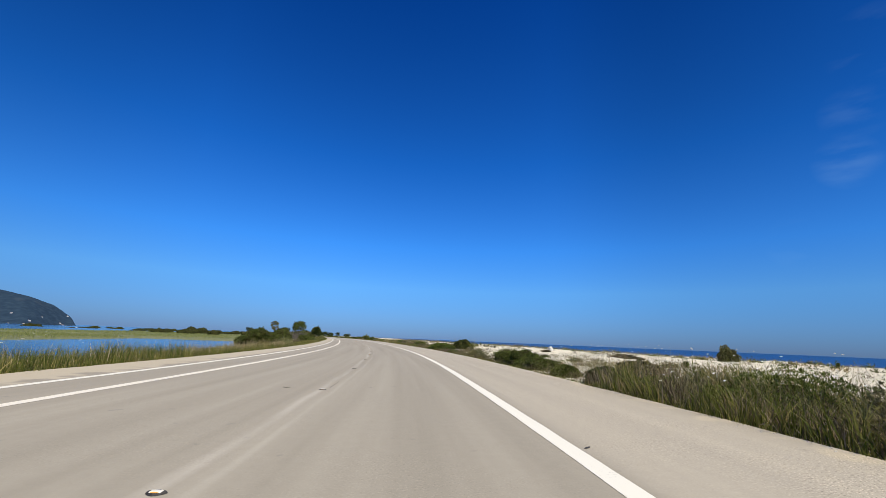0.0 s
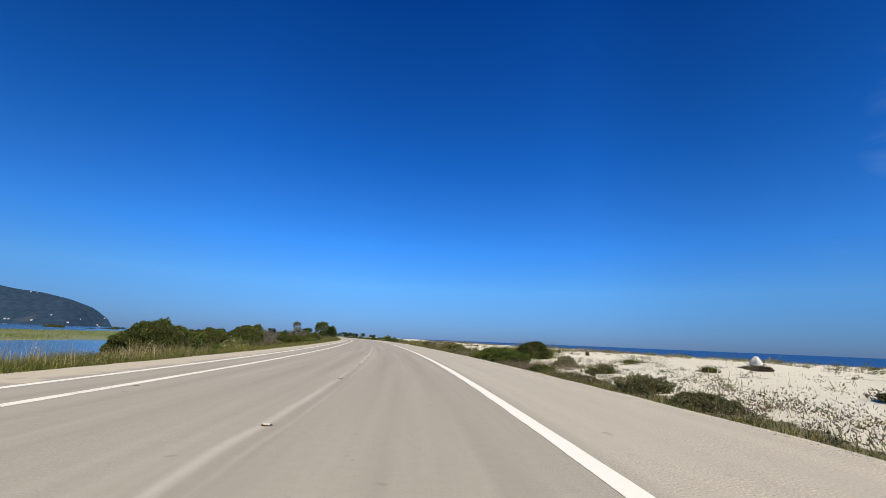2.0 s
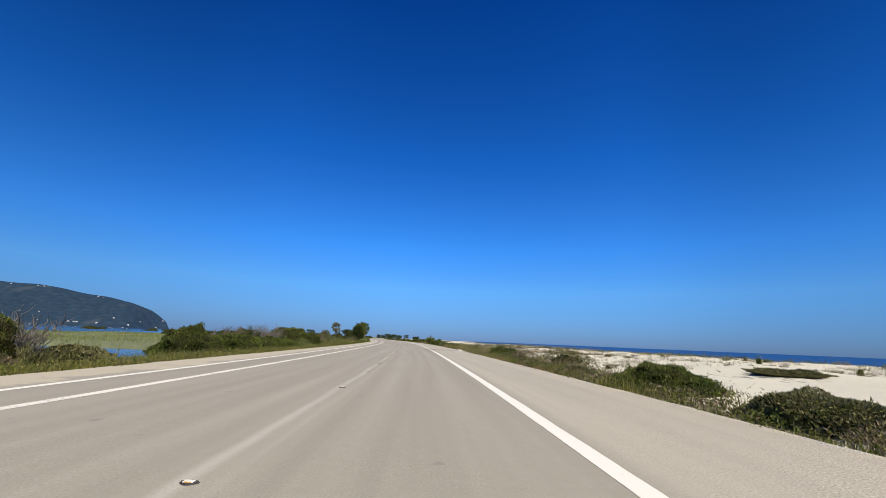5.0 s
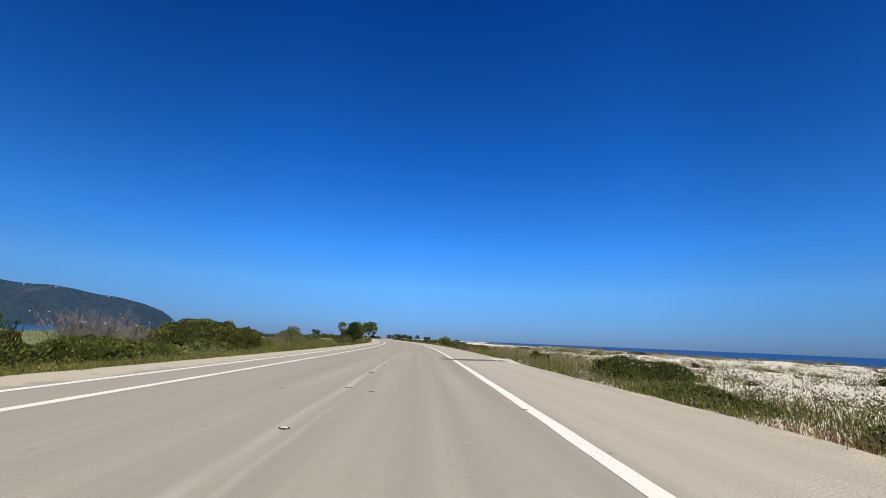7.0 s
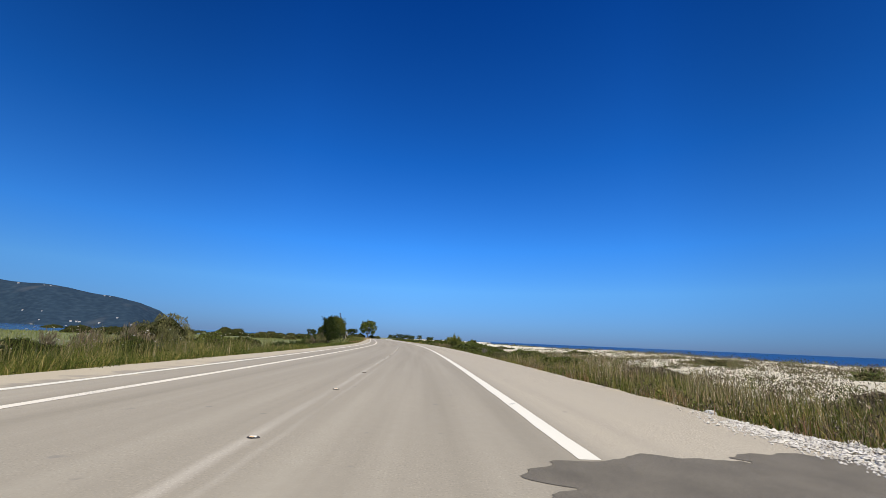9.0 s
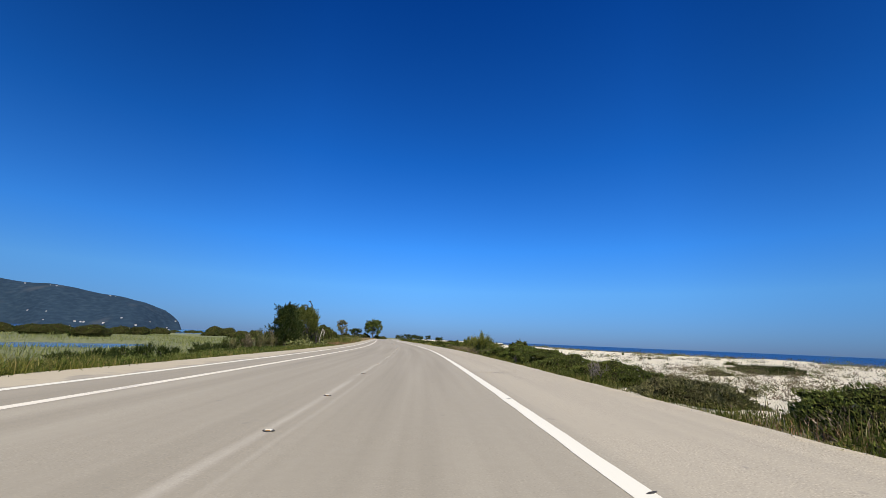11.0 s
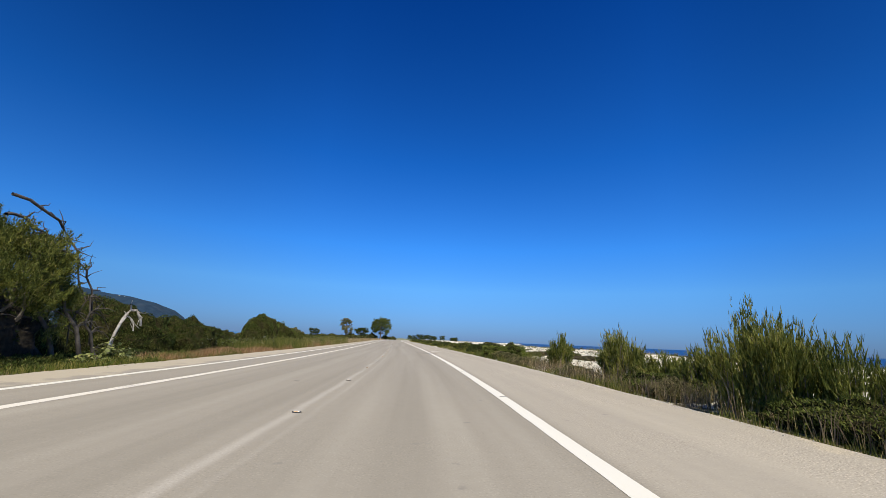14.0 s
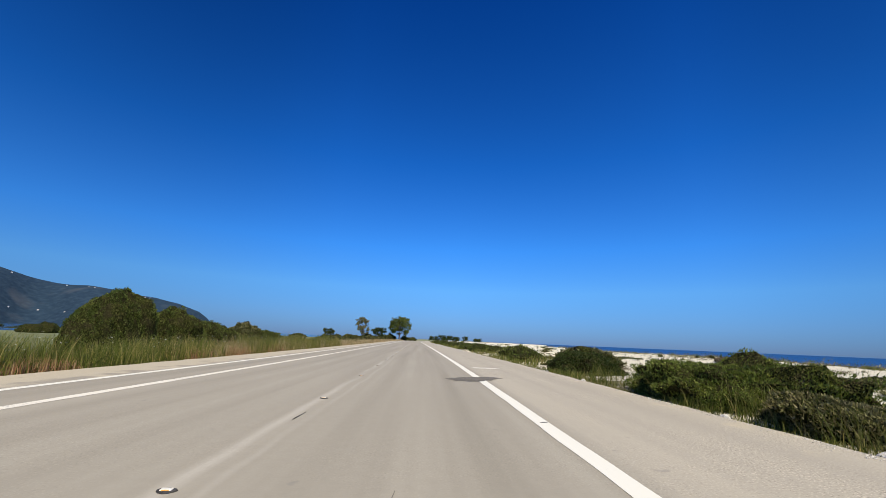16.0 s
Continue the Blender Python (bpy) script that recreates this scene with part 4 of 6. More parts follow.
shrub(11.0, 7.2, 1.3, 0.9, 0.5, MASTIC, "low dark green herb clump beside the shoulder", 0.051, "herb_clump", "herbs", amount=0.4, gaps=0.25)
shrub(14.8, 9.0, 0.8, 0.8, 0.6, GREY, "upright grey-green shrub on white sand", 0.051, amount=0.4, gaps=0.25)
shrub(13.2, 6.8, 0.9, 0.7, 0.6, DARKLEAF, "small dark shrub at the shoulder's edge", 0.051)
shrub(15.9, 6.6, 0.8, 0.6, 0.5, MASTIC, "small green shrub at the shoulder's edge", 0.051)
shrub(23.6, 7.3, 2.6, 1.3, 0.85, MASTIC, DG, 0.05, group=HEDGE, most=20000)
shrub(20.0, 6.9, 1.9, 1.0, 0.62, MASTIC, DG, 0.05, group=HEDGE)
shrub(30.6, 6.6, 0.8, 0.6, 0.36, GREY, "low grey-green cushion at the shoulder's edge", 0.042)
shrub(33.4, 6.9, 0.8, 0.7, 0.5, GREY, "loose olive shrub at the shoulder's edge", 0.047, amount=0.6, gaps=0.35)
shrub(36.8, 6.4, 1.5, 0.5, 0.26, GREY, "low olive cushion at the shoulder's edge", 0.042, amount=0.6, gaps=0.3)
shrub(40.2, 6.5, 0.8, 0.6, 0.36, MASTIC, "low olive cushion at the shoulder's edge", 0.042)
shrub(38.4, 8.6, 0.5, 0.45, 0.45, GREY, "small dry grey shrub on white sand", 0.045, amount=0.55, gaps=0.4)
shrub(47.2, 7.1, 2.2, 1.3, 0.86, BRIGHT, BG, 0.05, group=HEDGE, most=26000)
shrub(50.9, 7.2, 2.6, 1.4, 0.90, BRIGHT, BG, 0.05, group=HEDGE, most=26000)
shrub(53.8, 6.9, 1.5, 0.8, 0.48, BRIGHT, BG, 0.05, group=HEDGE)
shrub(52.0, 10.6, 2.5, 1.2, 1.15, DARKLEAF, "tall feathery dark bush on the dune", 0.045, amount=0.35, gaps=0.28, most=20000)
shrub(43.6, 9.2, 0.6, 0.6, 0.6, GREY, "dry grey shrub on white sand", 0.042, amount=0.45, gaps=0.4)
shrub(63.8, 8.9, 0.8, 0.7, 0.5, GREY, "dry grey twiggy shrub on white sand", 0.051, amount=0.45, gaps=0.4)
shrub(62.0, 7.2, 1.6, 1.1, 0.6, GREY, "low grey-green shrub beside the shoulder", 0.051)
shrub(67.5, 7.6, 2.2, 1.3, 0.8, MASTIC, DG, 0.055, group=HEDGE)
shrub(73.0, 7.0, 1.4, 0.9, 0.45, GREY, "low olive cushion at the shoulder's edge", 0.042)
shrub(77.2, 6.8, 2.0, 0.9, 0.38, GREY, "low olive and russet cushion at the shoulder's edge", 0.042, amount=0.5)
shrub(79.8, 6.8, 1.5, 0.9, 0.45, GREY, "low olive cushion at the shoulder's edge", 0.042, amount=0.5)
shrub(80.5, 9.6, 1.3, 1.2, 1.0, GREY, "grey-green twiggy shrub on the dune", 0.055, amount=0.55, gaps=0.4)
shrub(82.2, 6.9, 1.0, 0.8, 0.5, MASTIC, "small green shrub at the shoulder's edge", 0.047)
shrub(87.4, 7.0, 2.6, 0.9, 0.36, BRIGHT, "lush green herbs with white flowers beside the shoulder", 0.05, "herb_clump", "herbs", amount=0.6, gaps=0.2)
shrub(92.6, 8.3, 3.0, 1.4, 0.75, MASTIC, DG, 0.05, group=HEDGE, most=20000)
shrub(103.4, 7.6, 0.9, 0.8, 0.75, DARKLEAF, "round dark shrub among dry grass", 0.042, amount=0.5)
shrub(106.6, 9.6, 0.9, 0.9, 0.5, BROWN, "dry brown shrub among dry grass", 0.047, gaps=0.3, amount=0.5)
shrub(113.5, 8.6, 1.3, 1.0, 0.55, BROWN, "dry brown twiggy shrub among dry grass", 0.042, gaps=0.35)
shrub(120.5, 7.4, 1.8, 1.2, 0.6, MASTIC, DG, 0.055, group=HEDGE)
shrub(126.5, 7.5, 2.4, 1.4, 0.75, MASTIC, DG, 0.055, group=HEDGE)
shrub(131.5, 7.0, 1.8, 1.1, 0.55, GREY, "low grey-green herbs with white flowers", 0.051, "herb_clump", "herbs", gaps=0.25)
shrub(136.0, 7.2, 2.6, 1.4, 0.78, MASTIC, DG, 0.055, group=HEDGE)
shrub(140.8, 7.4, 2.6, 1.5, 0.88, MASTIC, DG, 0.055, group=HEDGE)
shrub(145.0, 7.5, 2.6, 1.6, 1.0, MASTIC, DG, 0.05, group=HEDGE, most=24000)
shrub(149.0, 7.6, 2.9, 1.7, 1.12, BRIGHT, BG, 0.05, group=HEDGE, most=30000, amount=0.4)
shrub(150.8, 7.6, 1.3, 1.1, 1.36, BRIGHT, BG, 0.05, group=HEDGE, amount=0.4)
shrub(153.6, 7.2, 2.3, 1.3, 0.78, MASTIC, BG, 0.06, group=HEDGE)
shrub(157.4, 7.0, 1.9, 1.1, 0.58, GREY, "low grey-green shrub beside the shoulder", 0.051)
shrub(159.6, 6.9, 2.2, 0.9, 0.62, MASTIC, "dark seeding herbs beneath tall broom", 0.042, "herb_clump", "herbs", amount=0.5, gaps=0.25)
shrub(165.2, 7.0, 1.9, 0.9, 0.55, MASTIC, "dark herbs between broom shrubs", 0.042, "herb_clump", "herbs", amount=0.5, gaps=0.25)
shrub(155.6, 6.9, 2.4, 1.1, 0.55, MASTIC, "dark herbs with pale seed heads beside the shoulder", 0.04, "herb_clump", "herbs", amount=0.5, gaps=0.2)
shrub(164.2, 6.7, 0.8, 0.7, 0.55, GREY, "small pale grey shrub at the shoulder's edge", 0.042)
shrub(171.4, 7.0, 1.4, 0.8, 0.4, GREY, "low grey-green shrub at the shoulder's edge", 0.045, amount=0.5, gaps=0.3)
shrub(178.0, 6.8, 2.4, 0.9, 0.45, GREY, "low grey-green shrub beside the shoulder", 0.051)
shrub(186.0, 7.6, 3.2, 1.7, 1.2, BRIGHT, "large leafy green shrub with grassy herbs", 0.055, group=HEDGE, amount=0.5, gaps=0.15, most=28000)
shrub(182.4, 7.0, 1.5, 1.0, 0.62, GREY, "grey-green herbs beside the shoulder", 0.051, "herb_clump", "herbs", gaps=0.25)
shrub(194.5, 7.6, 2.4, 1.5, 1.0, DARKLEAF, DG, 0.07, group=HEDGE)
rng = np.random.RandomState(7)
for s in np.arange(200, 400, 5.5):
    shrub(s + rng.uniform(-1, 1), 8.0 + rng.uniform(-0.5, 2.2), rng.uniform(2.2, 3.4), rng.uniform(1.2, 2.0), rng.uniform(0.6, 1.15), (MASTIC, BRIGHT, GREY, MASTIC)[rng.randint(4)],
          "low green shrub along the distant shoulder", 0.16, group=HEDGE, most=1500)
broom(161.8, 6.9, 0.95, 2.45, "tall yellow-green broom with upright shoots", 301, shoots=950, group="broom shrubs beside the shoulder")
broom(168.0, 7.4, 0.9, 2.05, "tall yellow-green broom with upright shoots", 302, shoots=850, group="broom shrubs beside the shoulder")
broom(174.4, 7.7, 0.8, 1.9, "single tall broom rising from white sand", 303, shoots=700, group="broom shrubs beside the shoulder")
for s, d, r, h, k in ((160.9, 7.5, 0.95, 1.75, 304), (159.0, 7.5, 0.9, 1.25, 305), (164.2, 7.6, 0.9, 1.35, 306), (166.2, 7.9, 0.9, 1.15, 307), (157.4, 7.7, 0.8, 0.9, 308), (169.4, 7.9, 0.8, 1.35, 309)):
    broom(s, d, r, h, "lower broom in an uneven thicket", k, shoots=420, group="broom shrubs beside the shoulder")
bare_shrub(81.8, 7.0, 0.7, 0.95, "leafless reddish stalks beside the shoulder", 311, BROWN, 22)
bare_shrub(135.0, 6.3, 0.6, 0.75, "pale leafless twigs among green shrubs", 312, BARK, 18)
bare_shrub(147.0, 6.5, 0.5, 0.55, "pale leafless twigs among green shrubs", 313, BARK, 14)
shrub(32.0, 30.0, 0.9, 0.9, 1.5, GREY, "lone tufted shrub on the dune crest", 0.08, amount=0.4, gaps=0.3)
boulder("boulder", "weathered white boulder on the dune crest", spot(39.2, 16.5, 0.02), 0.26, 0.24, 0.48, 3.1)
shrub(38.2, 15.5, 0.7, 0.5, 0.22, BROWN, "small dry cushion beside a boulder", 0.05)
litter = boulder("plastic_bag", "crumpled blue plastic bag lying on sand", spot(43.4, 6.9), 0.16, 0.13, 0.16, 8.0, BLUE, "litter")

# ---- seaward side: dune plants ----
rng = np.random.RandomState(31)
for s, d in ((166, 15.5), (171, 17), (189.5, 12.2), (191.5, 14), (183.6, 11.2), (185.2, 12.8), (187.4, 13.6), (188.6, 10.9), (181.0, 12.0), (160.5, 13.5), (163.0, 12.8), (157.0, 14.5), (194.0, 11.6), (196.5, 15.5), (200, 19), (204, 13), (209, 17), (140, 17), (132, 22), (119, 15), (112, 19), (72, 16), (28, 17)):
    shrub(s, d, rng.uniform(0.9, 1.7), rng.uniform(0.7, 1.3), rng.uniform(0.26, 0.42), (DARKLEAF, BROWN, GREY)[rng.randint(3)], "low spreading cushion shrub on a dune", 0.05, group="cushion shrubs on the dunes", amount=0.5, gaps=0.2)
shrub(99.4, 7.2, 1.0, 0.6, 0.34, MASTIC, "low dark shrub among dry grass", 0.047, amount=0.5)
templates = []
for k, (r, h, mat, leaf, label) in enumerate(((0.45, 0.30, GREY, 0.05, "small grey-green cushion plant on white sand"), (0.55, 0.30, BROWN, 0.05, "small dry brown cushion plant on white sand"),
                                              (0.40, 0.36, MASTIC, 0.05, "small dark green cushion plant on white sand"), (0.75, 0.34, GREY, 0.06, "spreading olive cushion plant on white sand"),
                                              (0.20, 0.46, BROWN, 0.035, "small upright dry herb on white sand"), (0.22, 0.40, GREY, 0.035, "small upright grey herb on white sand"),
                                              (0.16, 0.50, MASTIC, 0.035, "small upright green herb on white sand"))):
    COUNT[0] += 1
    leaves, core = shrub_mesh("cushion", COUNT[0], r, r * 1.2, h, leaf, mat, 1.6, 0.5, 0.35, 520, 0.7)
    root = tagged(new("cushion_plant"), label, "dune plant", "cushion plants on the dunes")
    part("foliage", leaves, root)
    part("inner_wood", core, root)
    root.matrix_basis = spot(24 + 7 * k, 11 + k)
    templates.append(root)
rng = np.random.RandomState(21)
for i in range(290):
    s = rng.uniform(4, 300)
    d = 7.6 + 58 * rng.uniform(0, 1) ** 1.9
    if 40 < s < 75 and d < 24 and rng.uniform() < 0.7:
        continue
    copy_thing(templates[rng.randint(7)], spot(s, d, 0.03, rng.uniform(0, 360), rng.uniform(0.45, 1.1) * (1 + d / 120)))

clumps("dune_plants", "many small dry grey-brown plants on white sand", 24, 800, 0, 220, 6.8, 42, 0.15, 0.5, 0.055, BROWN, 48)
clumps("dune_plants", "many small grey-green plants on white sand", 25, 700, 0, 220, 6.6, 44, 0.12, 0.40, 0.055, GREY, 42)
clumps("dune_plants", "many dark olive plants on white sand", 23, 520, 0, 260, 8.5, 60, 0.25, 0.8, 0.055, MASTIC, 80)
clumps("dune_plants", "rounded dark brown cushions on white sand", 22, 520, 0, 260, 9, 70, 0.3, 0.9, 0.055, BROWN, 80)
clumps("dune_plants", "small upright green tufts on white sand", 21, 900, 0, 230, 7.5, 40, 0.14, 0.38, 0.06, DARKLEAF, 34)
clumps("dune_plants", "many small plants over the far dunes", 26, 1100, 0, 330, 30, 95, 0.3, 1.0, 0.14, GREY, 32)
clumps("dune_plants", "many small straw-coloured plants over the far dunes", 27, 600, 0, 330, 30, 95, 0.3, 0.8, 0.16, STRAW, 26)

clumps("dune_scrub", "matted dry brown scrub on a sandy bank", 36, 300, 53.5, 61, 6.3, 13.5, 0.2, 0.7, 0.05, BROWN, 60)
clumps("dune_scrub", "matted grey-green scrub on a sandy bank", 37, 340, 53.5, 61, 6.3, 14, 0.25, 0.8, 0.05, GREY, 60)
clumps("dune_scrub", "scattered dry scrub over rough white sand", 38, 230, 62, 100, 7.5, 16, 0.3, 0.9, 0.05, BROWN, 70)
clumps("dune_scrub", "scattered grey scrub over rough white sand", 39, 620, 100, 142, 8.5, 26, 0.25, 0.8, 0.055, GREY, 70)
clumps("dune_scrub", "scattered brown scrub over rough white sand", 40, 620, 100, 142, 8.5, 26, 0.25, 0.75, 0.055, BROWN, 70)

# ---- seaward side: grass, stalks and flowers ----
grass("reed_grass", "tall thin olive stalks beside the shoulder", 50, 95, 127, 5.9, 8.0, 8000, 0.35, 0.95, 0.005, 0.28, GRASS, 2.2, 0.2)
grass("reed_grass", "tall pale stalks rising from dry grass", 52, 96, 126, 6.0, 9.5, 5000, 0.4, 1.0, 0.004, 0.22, STRAW, 2.6, 0.25)
grass("verge_grass", "low olive turf hugging the asphalt's edge", 54, 0, 200, 5.55, 6.15, 30000, 0.04, 0.16, 0.007, 0.8, GRASS, 3.0, -0.2)

grass("verge_grass", "green and straw-coloured grass along the shoulder", 31, -4, 24, 5.55, 6.8, 8000, 0.08, 0.34, 0.006, 0.7, GRASS, 4.0)
grass("verge_grass", "sparse olive grass along the sandy shoulder", 32, 22, 62, 5.6, 6.7, 8000, 0.06, 0.24, 0.006, 0.5, GRASS, 3.0, 0.15)
grass("verge_grass", "green and straw-coloured grass along the shoulder", 33, 62, 128, 5.6, 8.2, 26000, 0.15, 0.55, 0.006, 0.4, GRASS, 5.0)
grass("dry_grass", "tall dry straw-coloured grass beside the shoulder", 35, 94, 127, 5.8, 8.8, 6000, 0.25, 0.85, 0.005, 0.35, STRAW, 3.0, -0.1)
grass("dry_grass", "tall grey-brown dead stalks beside the shoulder", 36, 94, 127, 5.8, 9.5, 9000, 0.15, 0.65, 0.006, 0.75, BROWN, 2.5, 0.0)
grass("verge_grass", "green grass among dry stalks beside the shoulder", 34, 96, 127, 5.7, 9.0, 9000, 0.12, 0.5, 0.007, 0.8, GRASS, 2.0, 0.1)
clumps("roadside_herbs", "dark leafy herbs among dry grass", 28, 420, 60, 128, 5.9, 10, 0.3, 0.8, 0.06, MASTIC, 60)
clumps("roadside_herbs", "dry brown herbs among grass", 29, 520, 60, 128, 5.9, 11, 0.3, 0.8, 0.06, BROWN, 60)
clumps("roadside_herbs", "pale dry scrub beside a leathery shrub", 41, 130, 40, 44.6, 6.0, 9.5, 0.25, 0.7, 0.045, BROWN, 60)
clumps("roadside_herbs", "tangled dry herbs beside the sandy shoulder", 34, 150, 26, 46, 5.9, 9, 0.25, 0.6, 0.045, BROWN, 70)
clumps("roadside_herbs", "tangled olive herbs beside the sandy shoulder", 35, 110, 26, 62, 5.9, 8, 0.25, 0.5, 0.045, GREY, 70)
flowers("white_flowers", "small white flower heads beside the sandy shoulder", 65, 26, 42, 6.0, 7.8, 50, 0.25, 0.6, 0.025)
clumps("roadside_herbs", "dry brown herbs beside the shoulder", 30, 220, -2, 24, 6.0, 12, 0.3, 0.7, 0.05, BROWN, 60)
clumps("roadside_herbs", "grey-green herbs beside the shoulder", 33, 160, -2, 24, 6.0, 12, 0.3, 0.7, 0.05, GREY, 60)
grass("dry_grass", "dry straw-coloured grass beside the shoulder", 37, 2, 22, 6.2, 13.0, 6000, 0.12, 0.6, 0.005, 0.6, STRAW, 3.0)
grass("herb_tangle", "tangled brown stalks beside the shoulder", 38, -2, 13, 5.7, 8.8, 8000, 0.25, 1.10, 0.006, 0.95, BROWN, 2.0, -0.4)
grass("herb_tangle", "tangled green herbs beside the shoulder", 42, -2, 11.5, 5.7, 8.6, 8000, 0.25, 1.15, 0.009, 0.9, GRASS, 2.4, -0.4)
grass("herb_stalks", "thin pale stalks above tangled herbs", 44, 1, 15, 6.2, 10.4, 1800, 0.5, 1.3, 0.004, 0.3, STRAW, 2.0, -0.4)
grass("herb_stalks", "thin green stalks rising over leathery shrubs", 46, 49, 54.5, 9.4, 11.8, 1800, 0.7, 1.5, 0.004, 0.35, GRASS, 2.0, -0.2)
grass("russet_grass", "low russet grass at the shoulder's edge", 39, 72, 84, 5.6, 7.6, 6000, 0.1, 0.35, 0.007, 0.5, RUSSET, 3.0, -0.3)
grass("russet_grass", "low russet grass at the shoulder's edge", 40, 104, 128, 5.6, 8.2, 3500, 0.1, 0.45, 0.006, 0.5, RUSSET, 3.0)
grass("verge_grass", "green and straw-coloured grass along the shoulder", 41, 127, 205, 5.6, 6.6, 24000, 0.10, 0.40, 0.006, 0.45, GRASS, 4.0)
grass("dry_stalks", "tall dry pale stalks in front of broom", 43, 159, 175.5, 5.9, 7.6, 2400, 0.3, 0.85, 0.004, 0.3, STRAW, 3.0, 0.0)
grass("dry_stalks", "grey-brown dry stalks in front of broom", 56, 157, 178, 5.8, 7.6, 6000, 0.2, 0.7, 0.005, 0.5, BROWN, 3.0, -0.1)
grass("herb_stalks", "grassy green stalks over a leafy shrub", 45, 180, 191, 5.9, 8.8, 5000, 0.25, 1.0, 0.005, 0.6, GRASS, 3.0, 0.0)
grass("verge_grass", "distant green grass along the shoulder", 47, 200, 400, 5.6, 9.0, 20000, 0.2, 0.7, 0.02, 0.4, GRASS, 8.0)
grass("dune_tufts", "thin dry tufts scattered over the white dune", 49, 0, 240, 7.0, 48, 70000, 0.08, 0.36, 0.006, 0.5, STRAW, 1.6, 0.85)
grass("dune_tufts", "thin grey-green tufts scattered over the white dune", 51, 0, 240, 7.0, 48, 60000, 0.08, 0.34, 0.007, 0.5, GREY, 1.5, 0.85)
grass("dune_tufts", "dry tufts scattered over the far dune", 53, 0, 340, 40, 95, 30000, 0.15, 0.55, 0.016, 0.5, STRAW, 4.0, 0.6)
grass("dune_tufts", "green tufts scattered over the far dune", 55, 0, 340, 40, 95, 26000, 0.15, 0.55, 0.018, 0.5, GREY, 4.0, 0.55)
flowers("white_flowers", "white flower heads among tall herbs", 61, 2, 18, 6.2, 9.5, 190, 0.4, 1.25, 0.03)
flowers("white_flowers", "white flower heads in lush green herbs", 62, 84, 92, 6.2, 8.6, 80, 0.45, 0.8, 0.028)
flowers("white_flowers", "white flower heads beside low shrubs", 63, 126, 150, 6.0, 7.6, 70, 0.4, 0.9, 0.03)
flowers("white_flowers", "small white flower heads on a leafy shrub", 64, 108, 124, 6.2, 9, 40, 0.45, 0.75, 0.03)

# ---- lagoon side: shrubs and trees ----
LHEDGE = "shrubs along the lagoon side"
shrub(47.0, -13.3, 3.0, 2.1, 2.1, MASTIC, "large green bush between road and lagoon", 0.09, group=LHEDGE, amount=0.4, most=18000)
shrub(52.6, -12.7, 2.0, 1.1, 0.6, MASTIC, "low green bush between road and lagoon", 0.08, group=LHEDGE)
big_leaf_plant(55.4, -11.8, 1.9, 1.0, 0.95, "sprawling silvery broad-leaved plant beside the road", 401, 0.13, 620)
shrub(57.0, -14.0, 2.3, 1.7, 1.85, MASTIC, "rounded olive bush beside the lagoon", 0.085, group=LHEDGE, amount=0.25)
shrub(64.9, -13.9, 2.4, 1.9, 2.45, MASTIC, "broad domed green bush, bare brown twigs and painted shade below", 0.08, group=LHEDGE, amount=0.16, most=20000, skirt=0.3, sink=0.2)
shrub(67.6, -13.9, 2.6, 1.9, 2.65, MASTIC, "broad domed green bush, bare brown twigs and painted shade below", 0.08, group=LHEDGE, amount=0.16, most=20000, skirt=0.38, sink=0.2)
bare_shrub(66.6, -12.6, 1.4, 2.0, "bleached crooked stems beneath a domed bush", 406, BARK, 50)
bare_shrub(68.9, -12.7, 1.3, 1.9, "bleached crooked stems beneath a domed bush", 407, BARK, 44)
for k in range(6):
    broom(65.9 + 1.00 * (k - 2.5), -12.2 + 0.4 * (k % 2), 0.7, 0.75 * (0.85 + 0.06 * k), "grey-brown twiggy thicket among green bushes", 440 + k, (BROWN, GREY)[k % 3 == 2], 190, "twiggy thickets")
shrub(70.5, -12.6, 2.2, 1.2, 0.8, GREY, "low grey-green bush beside the road", 0.08, group=LHEDGE)
shrub(81.2, -13.8, 2.8, 1.7, 2.0, MASTIC, "rounded green bush beside the road", 0.09, group=LHEDGE)
shrub(84.5, -12.4, 2.6, 1.6, 1.35, BRIGHT, "low leafy green thicket beside the road", 0.085, group=LHEDGE)
shrub(88.5, -12.2, 2.6, 1.6, 1.25, MASTIC, "low leafy green thicket beside the road", 0.085, group=LHEDGE)
shrub(92.5, -12.0, 2.6, 1.4, 1.1, BRIGHT, "low leafy green thicket beside the road", 0.085, group=LHEDGE)
shrub(96.2, -12.2, 2.2, 1.4, 0.9, MASTIC, "low leafy green thicket beside the road", 0.085, group=LHEDGE)
for k in range(6):
    broom(88.2 + 1.05 * (k - 2.5), -14.4 + 0.4 * (k % 2), 1.0, 2.15 * (0.92 + 0.03 * k), "grey-brown twiggy thicket among green bushes", 450 + k, (BROWN, BROWN, DARKLEAF)[k % 3], 330, "twiggy thickets")
bare_shrub(95.4, -14.2, 2.1, 2.5, "leafless grey shrub with crooked branches", 402, BARK, 84)
bare_shrub(98.2, -14.4, 1.3, 1.9, "leafless grey shrub with crooked branches", 403, BARK, 46)
big_leaf_plant(99.6, -11.6, 2.4, 1.1, 0.85, "silvery flowering plant beside the road", 404, 0.12, 700)
shrub(104.8, -14.4, 4.4, 2.3, 2.35, BRIGHT, "large domed green bush beside the road", 0.105, group=LHEDGE, amount=0.25)
shrub(107.4, -12.9, 2.1, 1.5, 1.85, MASTIC, "leafy green bush against a larger one", 0.085, group=LHEDGE, amount=0.4)
shrub(110.6, -12.9, 2.0, 1.2, 1.15, GREY, "low olive bush in tall grass", 0.08, group=LHEDGE, amount=0.4)
